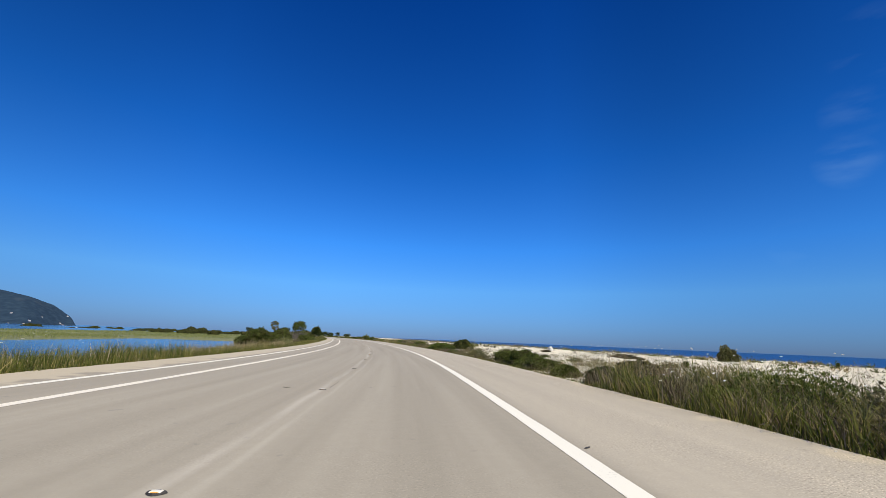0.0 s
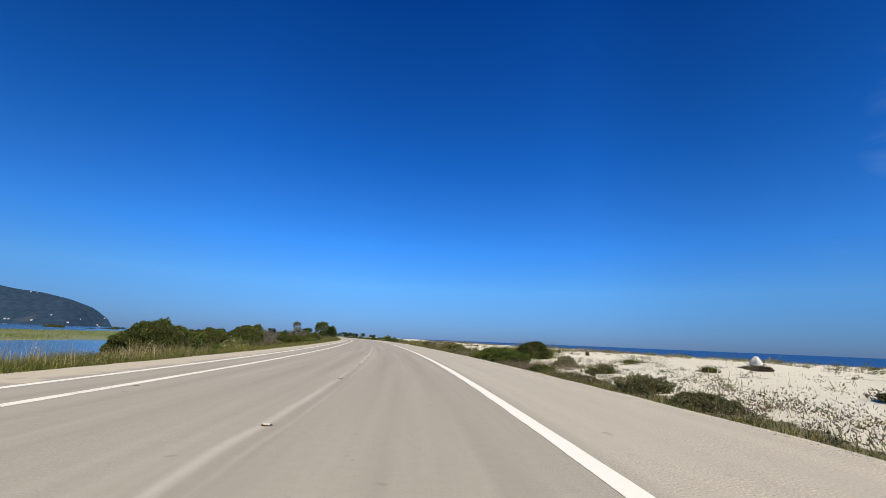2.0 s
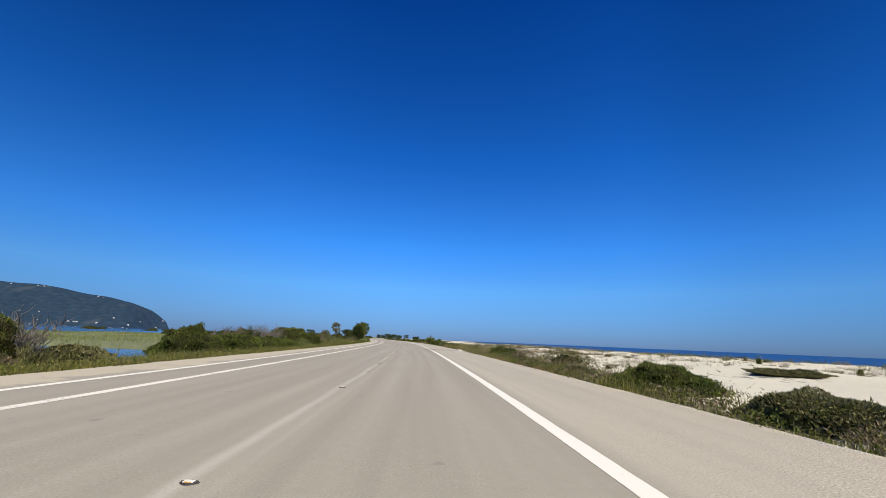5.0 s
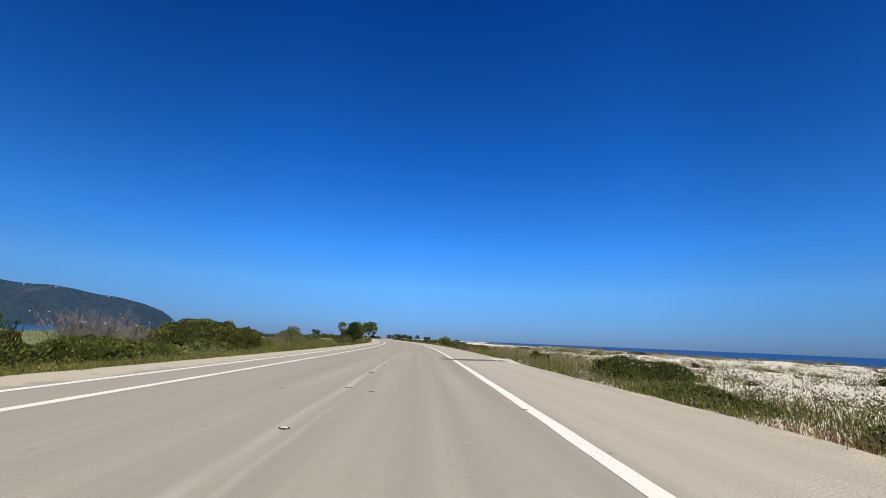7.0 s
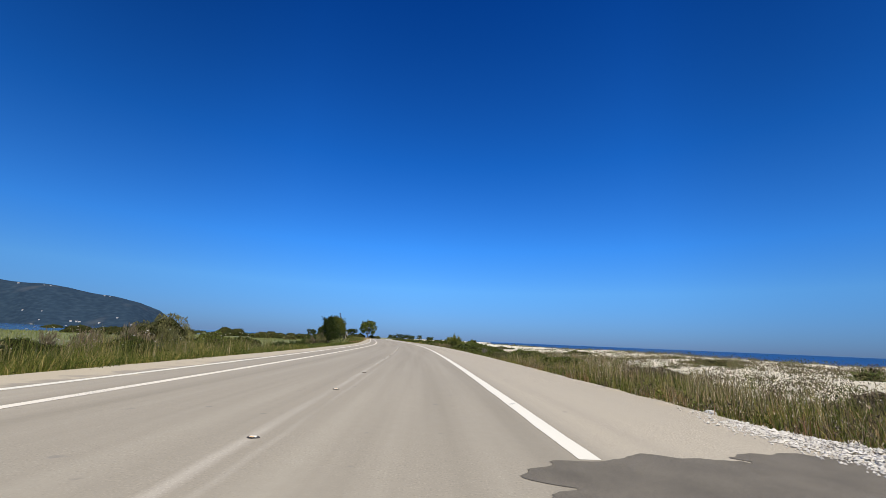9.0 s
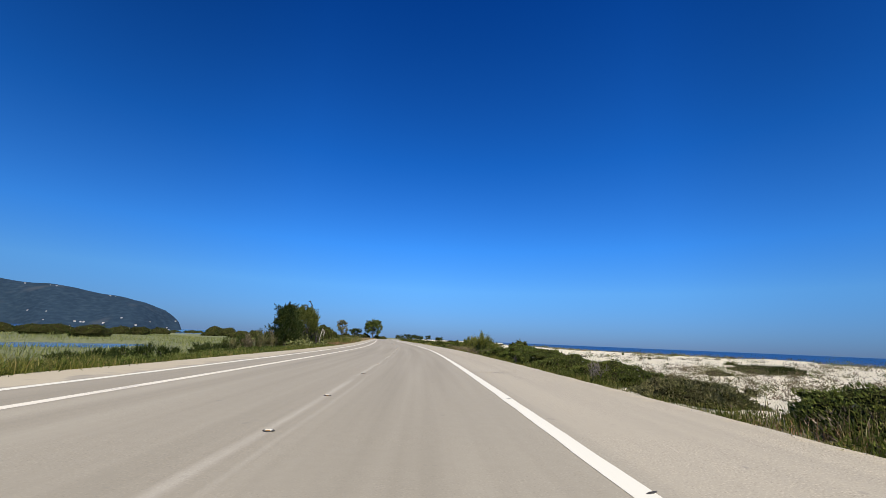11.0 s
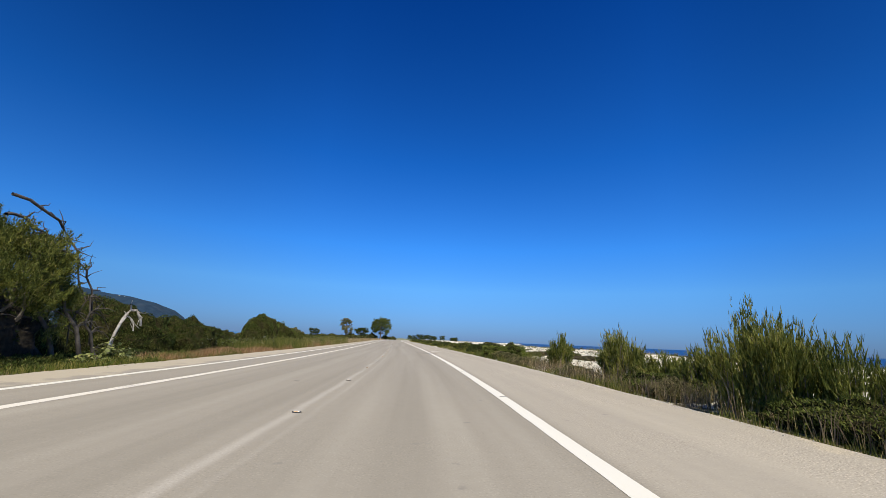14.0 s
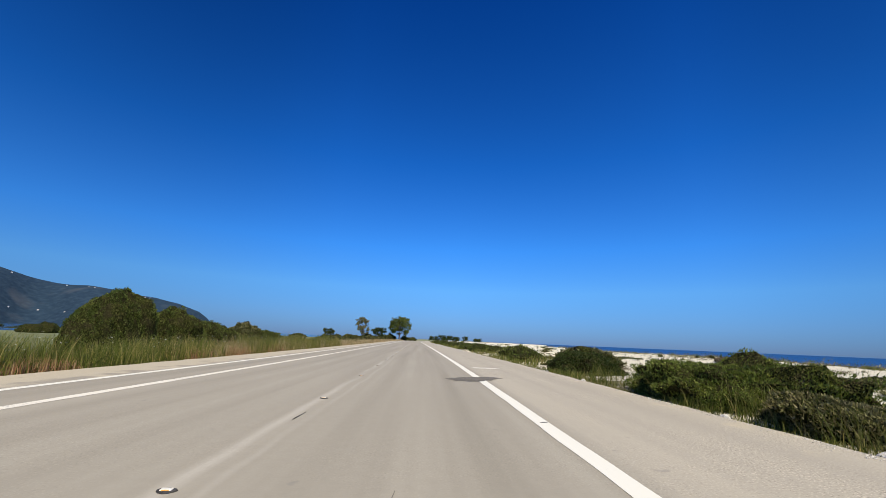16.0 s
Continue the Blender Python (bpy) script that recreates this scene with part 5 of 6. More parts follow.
shrub(114.2, -13.6, 2.4, 1.3, 1.05, DARKLEAF, "low dark bush behind tall grass", 0.08, group=LHEDGE, amount=0.45)
shrub(118.6, -13.0, 2.2, 1.2, 1.15, DARKLEAF, "low dark bush behind tall grass", 0.08, group=LHEDGE, amount=0.45)
for k in range(6):
    broom(118.4 + 1.25 * (k - 2.5), -13.8 + 0.4 * (k % 2), 1.0, 1.75 * (0.85 + 0.06 * k), "grey-brown twiggy thicket among green bushes", 460 + k, (BROWN, GREY)[k % 3 == 2], 190, "twiggy thickets")
shrub(122.6, -14.2, 1.9, 1.5, 2.5, GREY, "upright grey-green bush with bare twigs", 0.09, group=LHEDGE, gaps=0.3, amount=0.45)
bare_shrub(124.2, -14.0, 1.2, 2.0, "leafless brown shrub among green bushes", 405, BROWN, 40)
shrub(126.8, -13.0, 2.4, 1.5, 1.45, MASTIC, "leafy green bush beside the road", 0.09, group=LHEDGE)
shrub(131.5, -13.0, 2.2, 1.3, 1.15, DARKLEAF, "low dark bush beside the road", 0.08, group=LHEDGE)
rng = np.random.RandomState(23)
for k in range(26):
    if k < 14 and k % 2:
        continue
    s = 136.5 + 1.0 * k + rng.uniform(-0.4, 0.4)
    broom(s, -13.0 + rng.uniform(-0.9, 0.7), rng.uniform(0.7, 1.2), float(np.interp(s, (136, 148, 153, 159), (0.5, 0.7, 1.25, 2.0))) + rng.uniform(0, 0.3), "brown heathy shrub at the marsh's edge", 420 + k,
          (DARKLEAF, BROWN, DARKLEAF, GREY)[k % 4], 260, "heath shrubs at the marsh's edge")
for s, h in ((146, 0.35), (150, 0.4), (154, 0.38), (163.5, 0.55), (166.5, 0.5), (170.2, 0.55)):
    shrub(s, -11.1, 2.0, 1.0, h, MASTIC if s < 160 else DARKLEAF, "low green ground cover beside the road", 0.07, group=LHEDGE)
tree("juniper_tree", "dark evergreen tree with ragged upright boughs", 411, spot(159.6, -11.7), 4.1, 1.6, DARKLEAF, 0.085, 0.06, 34, 0.26, 3000, cone=0.95, needles=True)
shrub(162.4, -12.3, 1.9, 1.3, 2.5, DARKLEAF, "dark twiggy undergrowth beneath trees, shade in its core colour", 0.07, "undergrowth", gaps=0.25, amount=0.55)
# these two are backing, added to darken the hollow under the pine
shrub(165.4, -13.8, 2.6, 1.0, 2.3, DARKLEAF, "dark twiggy undergrowth beneath trees, shade in its core colour", 0.07, "undergrowth", gaps=0.2, amount=0.45)
shrub(168.8, -13.4, 2.0, 1.0, 2.4, DARKLEAF, "dark twiggy undergrowth beneath trees, shade in its core colour", 0.07, "undergrowth", gaps=0.2, amount=0.45)


def wind_pine(s, d, seed):
    """A low wind-shaped pine: a broad dome of upright needle tufts over a dark hollow with crooked trunks."""
    r = np.random.RandomState(seed)
    root = tagged(new("pine_tree"), "wind-bent pine with a dome of yellow-green needles", "tree")
    limbs, tufts = [], []
    for k in range(7):
        a = k * 2.4
        end = (1.1 * math.cos(a), 2.0 * math.sin(a), 2.9 + 0.5 * r.uniform())
        limbs.append((wander(r, (0.35 * math.cos(a), 0.8 * math.sin(a), -0.1), end, 0.16, 7), [0.085 * (1 - 0.10 * j) for j in range(7)]))
        for _ in range(6):
            b = np.array(end) * r.uniform(0.55, 1.0)
            limbs.append((wander(r, b, b + r.normal(size=3) * 0.5 + np.array((0, 0, 0.7)), 0.06, 4), (0.03, 0.024, 0.016, 0.008)))
    for _ in range(330):
        n = r.normal(size=3)
        n[2] = abs(n[2]) * 1.2 - 0.25
        n /= np.linalg.norm(n)
        q = r.uniform(0.72, 1.0) * (1 + 0.12 * math.sin(5 * n[1] + 1) * math.sin(4 * n[0]))
        tufts.append(((2.0 * n[0] * q, 2.9 * n[1] * q, 2.6 + 2.5 * n[2] * q), r.uniform(0.28, 0.46)))
    part("trunk", limbs_mesh("trunk", limbs, BARK), root)
    part("crown", crown_mesh(r, tufts, 0.10, PINE, 1700, 0.9, True), root)
    root.matrix_basis = spot(s, d, size=0.84)


wind_pine(166.0, -11.9, 412)
# mostly bare dark core, standing in for the shade under the pine
shrub(166.2, -12.2, 2.3, 1.3, 2.8, DARKLEAF, "dark twiggy undergrowth beneath trees, shade in its core colour", 0.07, "undergrowth", gaps=0.2, amount=0.35, skirt=0.85, sink=0.3)


def dead_tree(s, d, seed):
    """Bleached leaning trunks with broken, arching branches."""
    r = np.random.RandomState(seed)
    root = tagged(new("dead_tree"), "bleached dead trunks with broken arching branches", "tree")
    limbs = []
    for x0, y0, x1, y1, h, w in ((0.7, -0.4, 0.2, -1.7, 3.9, 0.09), (0.9, 0.4, 0.3, -1.2, 3.5, 0.08), (1.0, 1.0, 0.8, 0.2, 2.3, 0.07)):
        line = wander(r, (x0, y0, -0.1), (x1, y1, h), 0.12, 7)
        limbs.append((line, [w * (1 - 0.11 * k) for k in range(7)]))
        for k in range(2, 7):
            for _ in range(3):
                b = np.array(line[k])
                out, down = r.uniform(0.3, 1.0), r.uniform(-0.2, 0.5)
                e = b + np.array((r.uniform(-0.2, 0.5), out, down - 0.5 * out))
                mid = (b + e) / 2 + np.array((0, 0, 0.25 * out))
                limbs.append(([tuple(b), tuple((b + mid) / 2 + np.array((0, 0, 0.06))), tuple(mid), tuple((mid + e) / 2 + np.array((0, 0, 0.03))), tuple(e)], (0.028, 0.024, 0.018, 0.012, 0.006)))
    part("trunk", limbs_mesh("trunk", limbs, DARKBARK), root, "dark grey leaning trunks")
    limbs = []
    for side, back, front, rise in ((0.3, -2.6, 0.5, 4.1), (0.0, -2.4, 0.0, 3.7), (0.6, -1.8, 0.7, 3.0)):
        bow = [(side + 0.1 * r.normal(), back + (front - back) * math.sin(0.5 * math.pi * k / 12), rise * math.cos(0.5 * math.pi * (k / 12) ** 1.4) + 0.7 + 0.05 * r.normal()) for k in range(13)]
        limbs.append((bow, [0.05 * (1 - 0.05 * k) for k in range(13)]))
        for k in range(2, 12):
            for _ in range(2):
                b = np.array(bow[k])
                limbs.append((wander(r, b, b + np.array((r.uniform(-0.3, 0.3), r.uniform(-0.2, 0.6), r.uniform(-0.1, 0.7))), 0.06, 4), (0.022, 0.018, 0.012, 0.005)))
    part("bare_boughs", limbs_mesh("bare_boughs", limbs, DARKBARK), root, "dark bare boughs bent by the wind")
    limbs = []
    for reach, rise, wide in ((0.95, 2.0, 0.055), (0.6, 1.75, 0.035)):
        arch = [(1.05 + 0.3 * k / 12, 1.2 + reach * (1 - math.cos(math.pi * k / 12)) * 0.5, rise * math.sin(math.pi * (0.06 + 0.72 * k / 12)) ** 0.8 + 0.04 * r.normal()) for k in range(13)]
        limbs.append((arch, [wide * (1 - 0.03 * k) for k in range(13)]))
        for k in (6, 8, 9):
            b = np.array(arch[k])
            limbs.append((wander(r, b, b + np.array((0.1, r.uniform(-0.4, 0.5), r.uniform(-0.5, 0.4))), 0.05, 4), (0.022, 0.018, 0.012, 0.006)))
    part("arched_limb", limbs_mesh("arched_limb", limbs, DEADWOOD), root, "bleached arching limb")
    root.matrix_basis = spot(s, d)


dead_tree(168.0, -11.5, 413)
big_leaf_plant(160.0, -10.4, 2.6, 1.2, 1.25, "sprawling broad-leaved plant with pale leaves", 414, 0.16, 800)
big_leaf_plant(168.9, -10.2, 1.2, 0.8, 0.8, "pale broad-leaved plant beneath a dead tree", 415, 0.16, 240)
shrub(175.6, -14.4, 3.2, 2.2, 3.1, DARKLEAF, "large dark domed bush beside the road", 0.075, group=LHEDGE, amount=0.3, most=22000)
shrub(179.6, -13.4, 2.6, 1.7, 2.35, DARKLEAF, "dark bush sloping away from a larger one", 0.075, group=LHEDGE, amount=0.3)
shrub(188.8, -15.6, 3.2, 1.8, 1.95, DARKLEAF, "low rolling dark bush behind tall grass", 0.08, group=LHEDGE, amount=0.3)
shrub(184.4, -13.2, 1.8, 1.3, 1.0, MASTIC, "low green bush in front of a larger one", 0.09, group=LHEDGE)
shrub(196.2, -14.4, 2.2, 1.9, 3.5, MASTIC, "tall domed green bush beside the road", 0.075, group=LHEDGE, amount=0.18, most=22000)
shrub(199.5, -13.9, 2.2, 1.8, 2.85, MASTIC, "rounded green bush sloping away from a taller one", 0.075, group=LHEDGE, amount=0.25, most=16000)
shrub(203.0, -13.3, 2.1, 1.6, 2.15, MASTIC, "rounded green bush sloping away from a taller one", 0.075, group=LHEDGE, amount=0.25)
shrub(212.0, -15.2, 2.5, 1.9, 2.6, GREY, "rounded grey-green bush beside the road", 0.10, group=LHEDGE)
shrub(219.0, -15.6, 3.0, 2.0, 2.1, MASTIC, "rounded green bush beside the road", 0.13, group=LHEDGE)
rng = np.random.RandomState(9)
for i in range(34):
    s = 225 + i * 5.0 + rng.uniform(-2, 2)
    shrub(s, -17 - rng.uniform(0, 26), rng.uniform(2.5, 4.5), rng.uniform(1.8, 3.0), rng.uniform(1.2, 2.6), (MASTIC, DARKLEAF, GREY)[rng.randint(3)], "distant rounded bush beyond the straw grass", 0.2, group=LHEDGE, cover=1.8, most=1500)
for i in range(16):
    shrub(195 + rng.uniform(0, 90), -50 - rng.uniform(0, 32), rng.uniform(2.5, 4.5), rng.uniform(2, 3), rng.uniform(1.2, 2.2), DARKLEAF, "dark rounded bush on the marsh", 0.2, group="bushes on the marsh", cover=1.8, most=1500)
for i in range(40):
    shrub(300 + rng.uniform(0, 300), -45 - rng.uniform(0, 150), rng.uniform(4, 9), rng.uniform(3, 5), rng.uniform(2.0, 4.0), DARKLEAF, "far dark thicket on the lagoon's shore", 0.5, group="far thickets", cover=1.6, most=900)

# ---- lagoon side: grass, reeds and flowers ----
grass("verge_grass", "tall green grass between road and lagoon", 71, 4, 48, -11.8, -8.75, 34000, 0.10, 0.52, 0.007, 0.75, GRASS, 3.5, -0.5)
grass("verge_grass", "tall tufted grass between road and lagoon", 70, 7, 20, -11.8, -8.9, 7000, 0.3, 0.95, 0.007, 0.55, GRASS, 2.5, 0.0)
grass("dry_grass", "straw-coloured seed heads between road and lagoon", 72, 6, 44, -11.8, -9.0, 6500, 0.3, 1.0, 0.005, 0.3, STRAW, 4.0, 0.1)
grass("verge_grass", "green grass along the lagoon side", 73, 46, 110, -11.4, -8.75, 32000, 0.08, 0.40, 0.008, 0.75, GRASS, 4.0, -0.5)
grass("verge_grass", "green herbs along the lagoon side", 74, 106, 134, -12.6, -8.75, 24000, 0.12, 0.62, 0.008, 0.7, GRASS, 4.0, -0.5)
grass("tall_stalks", "tall green stalks in uneven groups beside the road", 84, 107, 128, -12.8, -9.6, 6000, 0.5, 1.25, 0.007, 0.3, GRASS, 3.0, 0.25)
clumps("leafy_herbs", "leafy green herbs along the lagoon side", 85, 420, 104, 136, -8.9, -12.5, 0.3, 0.75, 0.06, MASTIC, 60)
clumps("leafy_herbs", "leafy olive herbs along the lagoon side", 86, 330, 4, 106, -8.9, -11.5, 0.3, 0.6, 0.06, GREY, 60)
clumps("leafy_herbs", "leafy green herbs along the lagoon side", 87, 420, 4, 106, -8.9, -11.5, 0.3, 0.65, 0.06, GRASS, 60)
grass("dry_grass", "straw-coloured stalks along the lagoon side", 75, 107, 130, -12.6, -9.4, 3600, 0.4, 1.2, 0.006, 0.3, STRAW, 2.5, 0.2)
grass("verge_grass", "low green grass along the marsh", 76, 132, 176, -11.8, -8.75, 26000, 0.10, 0.45, 0.008, 0.45, GRASS, 5.0, -0.5)
clumps("leafy_herbs", "leafy green herbs at the road's edge", 88, 460, 134, 177, -8.85, -11.4, 0.25, 0.6, 0.06, MASTIC, 60)
clumps("leafy_herbs", "leafy green herbs among tall grass", 89, 320, 184, 226, -9.2, -13, 0.4, 0.9, 0.07, GRASS, 60)
grass("russet_grass", "russet dry grass along the lagoon side", 77, 170, 188, -11.4, -8.8, 12500, 0.2, 0.55, 0.008, 0.45, RUSSET, 4.0, -0.4)
grass("dry_grass", "tall straw-coloured grass along the lagoon side", 78, 194, 262, -12.8, -8.9, 22000, 0.5, 1.2, 0.010, 0.35, STRAW, 6.0, -0.3)
grass("russet_grass", "russet dry grass before a domed bush", 68, 193, 206, -10.6, -8.8, 6000, 0.25, 0.65, 0.008, 0.5, RUSSET, 3.0, 0.0)
grass("verge_grass", "tall green grass along the lagoon side", 79, 184, 225, -13.4, -8.9, 32000, 0.6, 1.5, 0.008, 0.45, GRASS, 6.0, -0.3)
grass("dry_grass", "distant straw-coloured grass before the trees", 80, 258, 400, -16.0, -8.8, 26000, 0.4, 1.1, 0.022, 0.35, STRAW, 10.0, -0.4)
grass("marsh_reeds", "green reeds over the flat marsh", 81, 84, 240, -88, -14, 42000, 0.2, 0.55, 0.034, 0.4, REED, 16.0, -0.6)
grass("marsh_reeds", "green reeds on the spit in the lagoon", 82, -40, 92, -64, -45, 26000, 0.2, 0.5, 0.03, 0.4, REED, 12.0, -0.8)
grass("lagoon_edge_reeds", "dark reeds at the lagoon's edge", 83, 4, 86, -17.0, -11.6, 16000, 0.2, 0.65, 0.010, 0.35, GRASS, 6.0, -0.2)
flowers("white_flowers", "white flower heads among lagoon-side grass", 91, 6, 17, -11.5, -9.0, 40, 0.6, 1.25, 0.04)
flowers("white_flowers", "white flower heads among lagoon-side herbs", 92, 108, 126, -12.5, -9.6, 150, 0.6, 1.3, 0.034)
flowers("white_flowers", "white flower heads among tall grass", 93, 178, 214, -12.6, -9.2, 320, 0.5, 1.05, 0.033)
flowers("white_flowers", "white flower heads around a bush", 94, 46, 60, -11.8, -9.4, 60, 0.4, 0.9, 0.033)

# ---- distance: trees where the road bends, far woods, houses on the hill ----
tree("eucalyptus_tree", "tall spreading eucalyptus beside the distant road", 501, pose(12.5, 403.5, -0.4), 14.2, 7.0, MASTIC, 0.42, 0.22, 22, 0.20, 150)
tree("eucalyptus_tree", "slender open eucalyptus beside the distant road", 502, pose(-8.5, 406.0, -0.4), 13.4, 4.2, GREY, 0.4, 0.14, 18, 0.22, 130)
tree("eucalyptus_tree", "small rounded tree between taller eucalypts", 503, pose(0.5, 412.0, -0.4), 7.5, 4.2, DARKLEAF, 0.4, 0.08, 14, 0.28, 110)
tree("small_tree", "small rounded tree on the distant marsh", 504, pose(-30.5, 420.0, -0.4), 6.5, 3.6, DARKLEAF, 0.4, 0.1, 12, 0.28, 110)
for k, (x, y, h, r) in enumerate(((49, 640, 9, 5), (58, 655, 8, 6), (66, 640, 7, 4.5), (78, 650, 8.5, 3.5), (40, 660, 6.5, 5), (93, 655, 5.5, 5))):
    tree("far_tree", "dark rounded tree far along the road", 510 + k, pose(x, y, -0.5), h * 0.8, r * 1.1, DARKLEAF, 0.6, 0.0, 12, 0.36, 18)

rng = np.random.RandomState(12)
for x, y, h, w in ((7, 405, 4.2, 4.0), (16, 407, 3.2, 3.6), (-5, 409, 3.6, 3.6), (-17, 408, 3.0, 3.4), (-24, 413, 2.6, 3.6), (19, 415, 2.6, 4.0)):
    bush = shrub(300, -20, w, w * 0.8, h, (DARKLEAF, MASTIC)[rng.randint(2)], "dark thicket at the foot of distant trees", 0.28, "thicket", "thicket", "thickets beneath the distant trees", amount=0.5, most=1500)
    bush.matrix_basis = pose(x, y, -0.45, 0, 0, 60 * h)


def house(p, w, dp, h, turn):
    """A small far house with a pitched roof."""
    root = tagged(new("house"), "small white house with a clay-tiled roof on the hillside", "house", "houses on the hillside")
    bm = bmesh.new()
    bmesh.ops.create_cube(bm, size=1)
    for v in bm.verts:
        v.co = Vector((v.co.x * w, v.co.y * dp, (v.co.z + 0.5) * h - (1.5 if v.co.z < 0 else 0)))
    part("wall", bm_mesh("wall", bm, WALL), root)
    o, e = 0.12, h + 0.01
    v = [(-w / 2 - o, -dp / 2 - o, e), (w / 2 + o, -dp / 2 - o, e), (w / 2 + o, dp / 2 + o, e), (-w / 2 - o, dp / 2 + o, e), (-w / 2 - o, 0, e + dp * 0.3), (w / 2 + o, 0, e + dp * 0.3)]
    f = [(0, 1, 5, 4), (2, 3, 4, 5)]
    me = bpy.data.meshes.new("roof")
    me.from_pydata(v, [], f + [(0, 4, 3), (1, 2, 5), (3, 2, 1, 0)])
    me.materials.append(TILE)
    part("roof", me, root)
    root.matrix_basis = pose(*p, 0, 0, turn)


rng = np.random.RandomState(17)
for i in range(56):
    b = rng.uniform(25.8, 62)
    j = int(np.argmin(abs(HILL_BEARING - b)))
    u = rng.choice((1, 1, 1, 1, 2, 2, 3, 5, 6))
    q = HILL_POINTS[j, u] * 0.6 + HILL_POINTS[j, u - 1] * 0.4
    size = rng.uniform(0.16, 0.34)
    house((float(q[0]), float(q[1]), float(q[2])), 9 * size, 5 * size, 4.5 * size, b + rng.uniform(-25, 25))

# ---- small things on the road ----
stud = tagged(new("road_stud"), "white road stud with amber reflector on a dark pad", "road stud", "road studs along the seam")
k = 20
ring = [(0.072 * (1 + 0.12 * math.sin(3 * a)) * math.cos(a), 0.047 * (1 + 0.1 * math.cos(4 * a)) * math.sin(a)) for a in (2 * math.pi * i / k for i in range(k))]
pad_v = [(x, y, 0.001) for x, y in ring] + [(x * 0.86, y * 0.86, 0.012) for x, y in ring] + [(0, 0, 0.013)]
pad_f = [(i, (i + 1) % k, k + (i + 1) % k) for i in range(k)] + [(i, k + (i + 1) % k, k + i) for i in range(k)] + [(k + i, k + (i + 1) % k, 2 * k) for i in range(k)]
part("pad", fast_mesh("pad", pad_v, pad_f, RUBBER), stud, "dark bitumen pad")
bm = bmesh.new()
bmesh.ops.create_cube(bm, size=1)
for v in bm.verts:
    top = v.co.z > 0
    v.co = Vector((v.co.x * (0.075 if top else 0.088), v.co.y * (0.035 if top else 0.06), 0.020 if top else 0.008))
bmesh.ops.bevel(bm, geom=bm.edges[:], offset=0.004, segments=1, affect="EDGES")
part("body", bm_mesh("body", bm, STUD), stud)
bm = bmesh.new()
bmesh.ops.create_cube(bm, size=1)
for v in bm.verts:
    v.co = Vector((v.co.x * 0.055, v.co.y * 0.006 - (0.020 if v.co.z > 0 else 0.027), 0.017 if v.co.z > 0 else 0.011))
part("reflector", bm_mesh("reflector", bm, AMBER), stud, "amber reflector")


def on_road(s, d, turn=0.0):
    x, y, a = road_at(s, d)
    return pose(float(x), float(y), 0.003, 0, 0, float(a) + turn)


stud.matrix_basis = on_road(3.3, -1.72)
early, later, last = 3.3 + 6.13 * np.arange(1, 11), 69.3 + 4.35 * np.arange(0, 14), 128.8 + 4.62 * np.arange(1, 24)
for s in (*early, *later, 128.8, *last):
    s += np.interp(s, (0, 40, 60, 85, 90, 110, 130, 137, 143, 148, 160, 180), (-0.25, -0.25, 0, 0, -0.3, -0.2, 0.5, 1.2, 1.2, 0.6, -0.7, -0.35))
    copy_thing(stud, on_road(float(s), -1.72, (s * 37) % 9 - 4))
scrap_rng = np.random.RandomState(4)
# pads of missing studs, plus dark specks and scraps drawn with the same pad
for s, d in ((4.8, 2.15), (84.4, 1.8), (96.6, 1.98), (107.0, 1.9), (124.5, 2.0), (143.2, 2.1), (149.6, 2.12), (163.0, 1.95), (169.6, 1.9), (182.3, 1.95),
             (129.7, 1.95), (141.6, -5.4), (155.6, -5.56), (106.8, -8.0), (164.6, -2.9), (58.0, 2.0), (31.0, -5.4), (9.4, -2.53), (86.1, -3.06), (86.1, -1.12), (178.2, -2.6)):
    a = scrap_rng.uniform(0, 40)
    pad_ob = tagged(part("broken_stud_pad", fast_mesh("pad", [(x * 1.0, y * 0.34, z * 0.5) for x, y, z in pad_v], pad_f, RUBBER)), "dark worn stud pad or dark scrap on the road", "road stud", "worn stud pads")
    pad_ob.matrix_basis = on_road(s, d, a)

# gravel spilled over the shoulder, with larger rocks and a broken slab
rng = np.random.RandomState(5)
n = 11000
gs = np.where(rng.uniform(size=n) < 0.75, rng.normal(103.2, 1.2, n), rng.uniform(100, 106, n))
gd = 5.5 + 0.27 * rng.normal(size=n) + np.clip(103.6 - gs, -1, 2.5) * 0.05
gx, gy, _ = road_at(gs, gd)
gz = np.maximum(ground_z(gx, gy), np.where(gd < ROAD_R - 0.05, 0.0, -1.0))
oct_v = np.array(((1, 0, 0), (-1, 0, 0), (0, 1, 0), (0, -1, 0), (0, 0, 1), (0, 0, -1)), float)
oct_f = np.array(((0, 2, 4), (2, 1, 4), (1, 3, 4), (3, 0, 4), (2, 0, 5), (1, 2, 5), (3, 1, 5), (0, 3, 5)))
size = rng.uniform(0.008, 0.026, n) * np.where(rng.uniform(size=n) > 0.93, 1.8, 1.0)
heap = 0.13 * np.exp(-((gs - 103) / 1.6) ** 2 - ((gd - 5.5) / 0.3) ** 2)
gv = oct_v[None] * size[:, None, None] * rng.uniform(0.6, 1.3, (n, 6, 1)) * np.array((1, 1, 0.7)) + np.stack((gx, gy, gz + size * 0.4 + heap * rng.uniform(0, 1, n)), -1)[:, None]
gf = oct_f[None] + (np.arange(n) * 6)[:, None, None]
tagged(part("gravel", fast_mesh("gravel", gv.reshape(-1, 3), gf.reshape(-1, 3), STONE)), "white limestone gravel spilled along the shoulder", "gravel", kind="stuff")
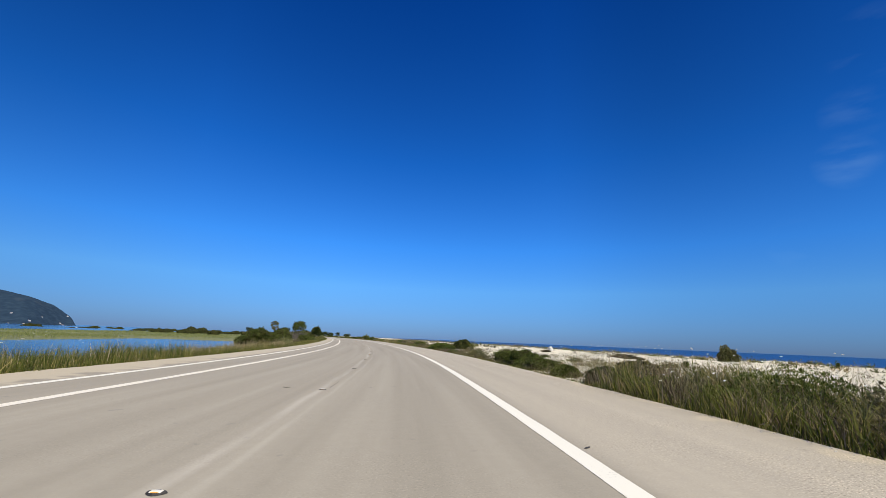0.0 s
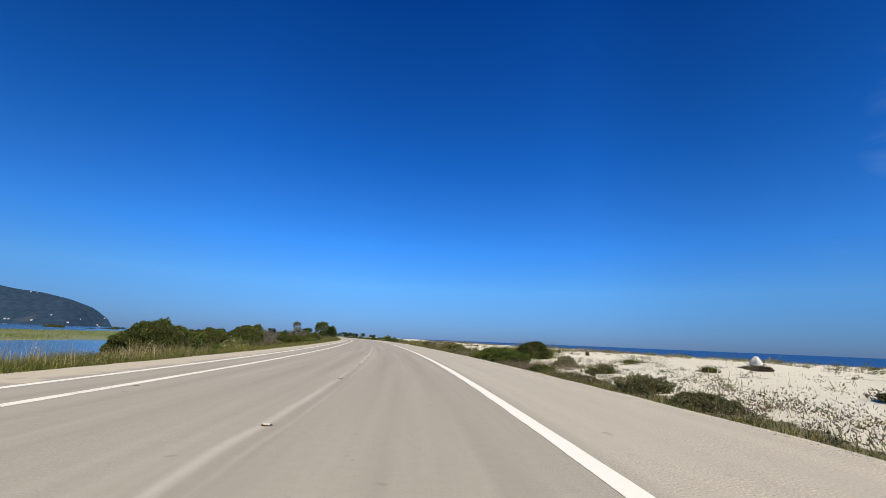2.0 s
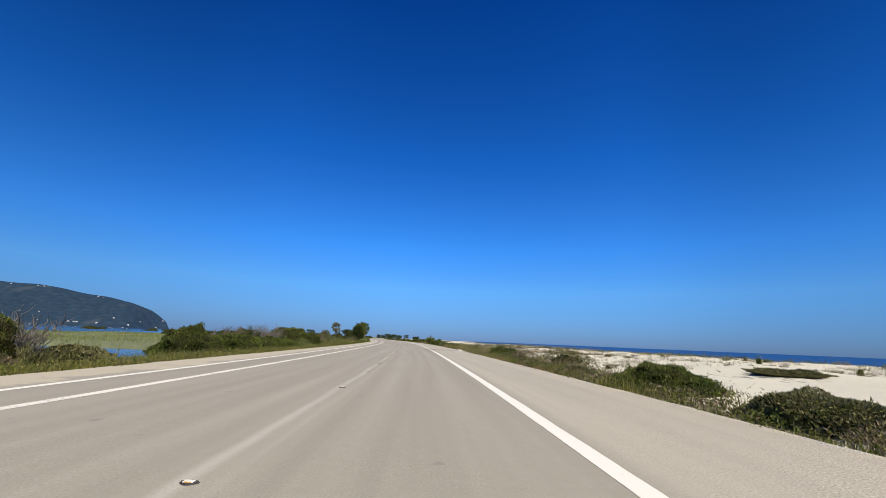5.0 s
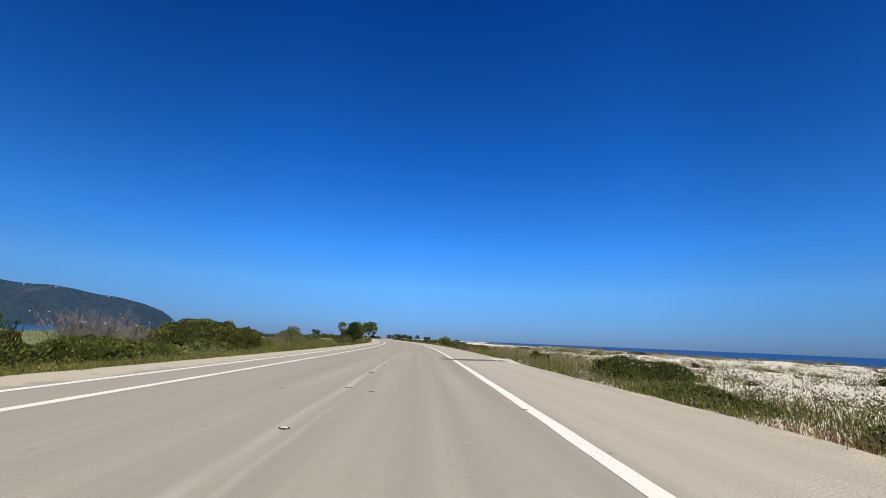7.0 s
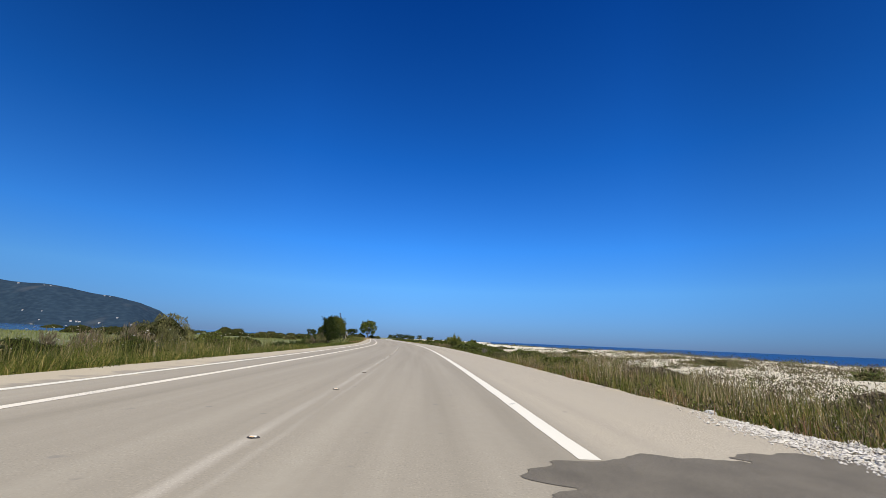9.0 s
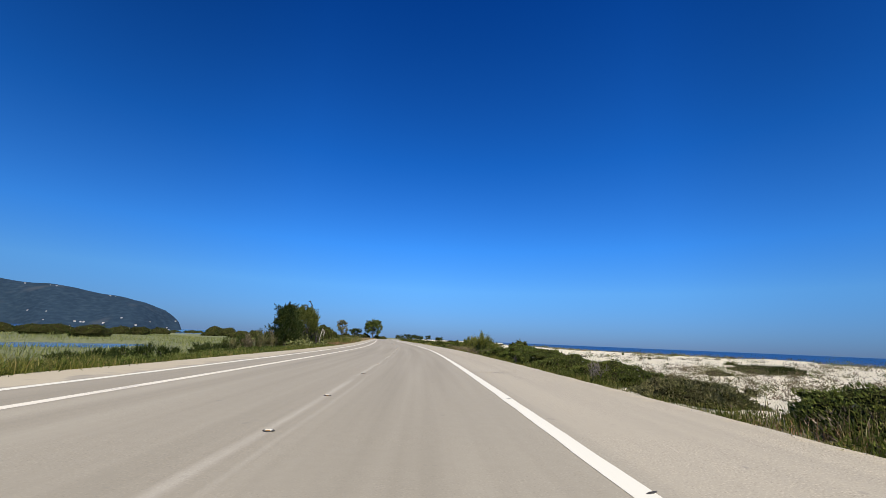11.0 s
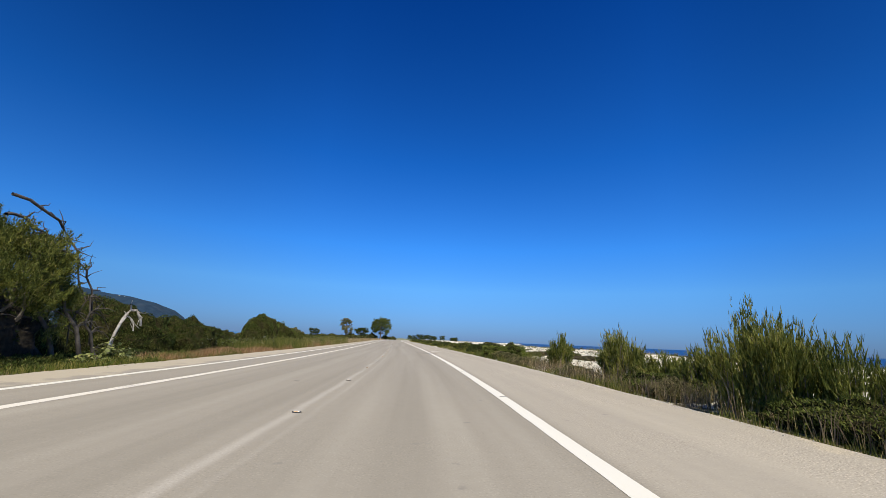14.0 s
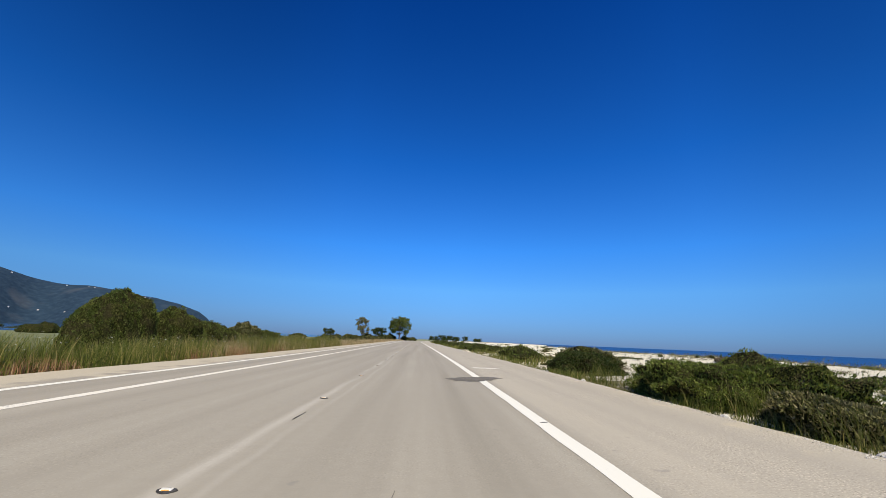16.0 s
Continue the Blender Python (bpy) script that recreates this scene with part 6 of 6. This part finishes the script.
rng = np.random.RandomState(6)
n = 9000
ps = np.concatenate((rng.uniform(2, 200, n // 2), rng.uniform(26, 64, n // 4), rng.uniform(160, 196, n - n // 2 - n // 4)))
pd = 5.56 + 0.11 * rng.normal(size=n) + 0.05 * ripple(ps, 0 * ps, 4.0, 5)
px, py, _ = road_at(ps, pd)
pz = np.maximum(ground_z(px, py), np.where(pd < ROAD_R - 0.05, 0.0, -1.0))
size = rng.uniform(0.006, 0.017, n)
pv = oct_v[None] * size[:, None, None] * rng.uniform(0.6, 1.3, (n, 6, 1)) * np.array((1, 1, 0.7)) + np.stack((px, py, pz + size * 0.4), -1)[:, None]
pf = oct_f[None] + (np.arange(n) * 6)[:, None, None]
tagged(part("pebbles", fast_mesh("pebbles", pv.reshape(-1, 3), pf.reshape(-1, 3), STONE)), "small pale pebbles along the asphalt's edge", "gravel", kind="stuff")
for s, d, r, k in ((104.4, 5.9, 0.16, 1.0), (103.6, 5.95, 0.20, 2.0), (106.8, 5.7, 0.13, 3.0), (102.3, 6.05, 0.22, 4.0), (101.2, 6.2, 0.18, 5.0), (183.6, 5.75, 0.09, 6.0), (181.0, 5.8, 0.11, 7.0), (190.2, 5.75, 0.10, 8.0), (110.5, 5.75, 0.08, 9.0)):
    boulder("rock", "pale limestone rock at the shoulder's edge", spot(s, d, -0.02, k * 50), r, r * 0.8, r * 0.75, k, None, "stone", 2)
bm = bmesh.new()
bmesh.ops.create_cube(bm, size=1)
for v in bm.verts:
    v.co = Vector((v.co.x * 0.62 * (1.0 if v.co.y > 0 else 0.8), v.co.y * 0.42, v.co.z * 0.05))
bmesh.ops.bevel(bm, geom=bm.edges[:], offset=0.008, segments=1, affect="EDGES")
slab = tagged(part("broken_slab", bm_mesh("broken_slab", bm, rough_material("grey_concrete", (0.30, 0.28, 0.24), (0.42, 0.40, 0.35), 8.0))), "broken grey concrete slab lying on gravel", "slab")
slab.matrix_basis = on_road(101.9, 5.0, 20) @ pose(0, 0, 0.05, 3, 4, 0)
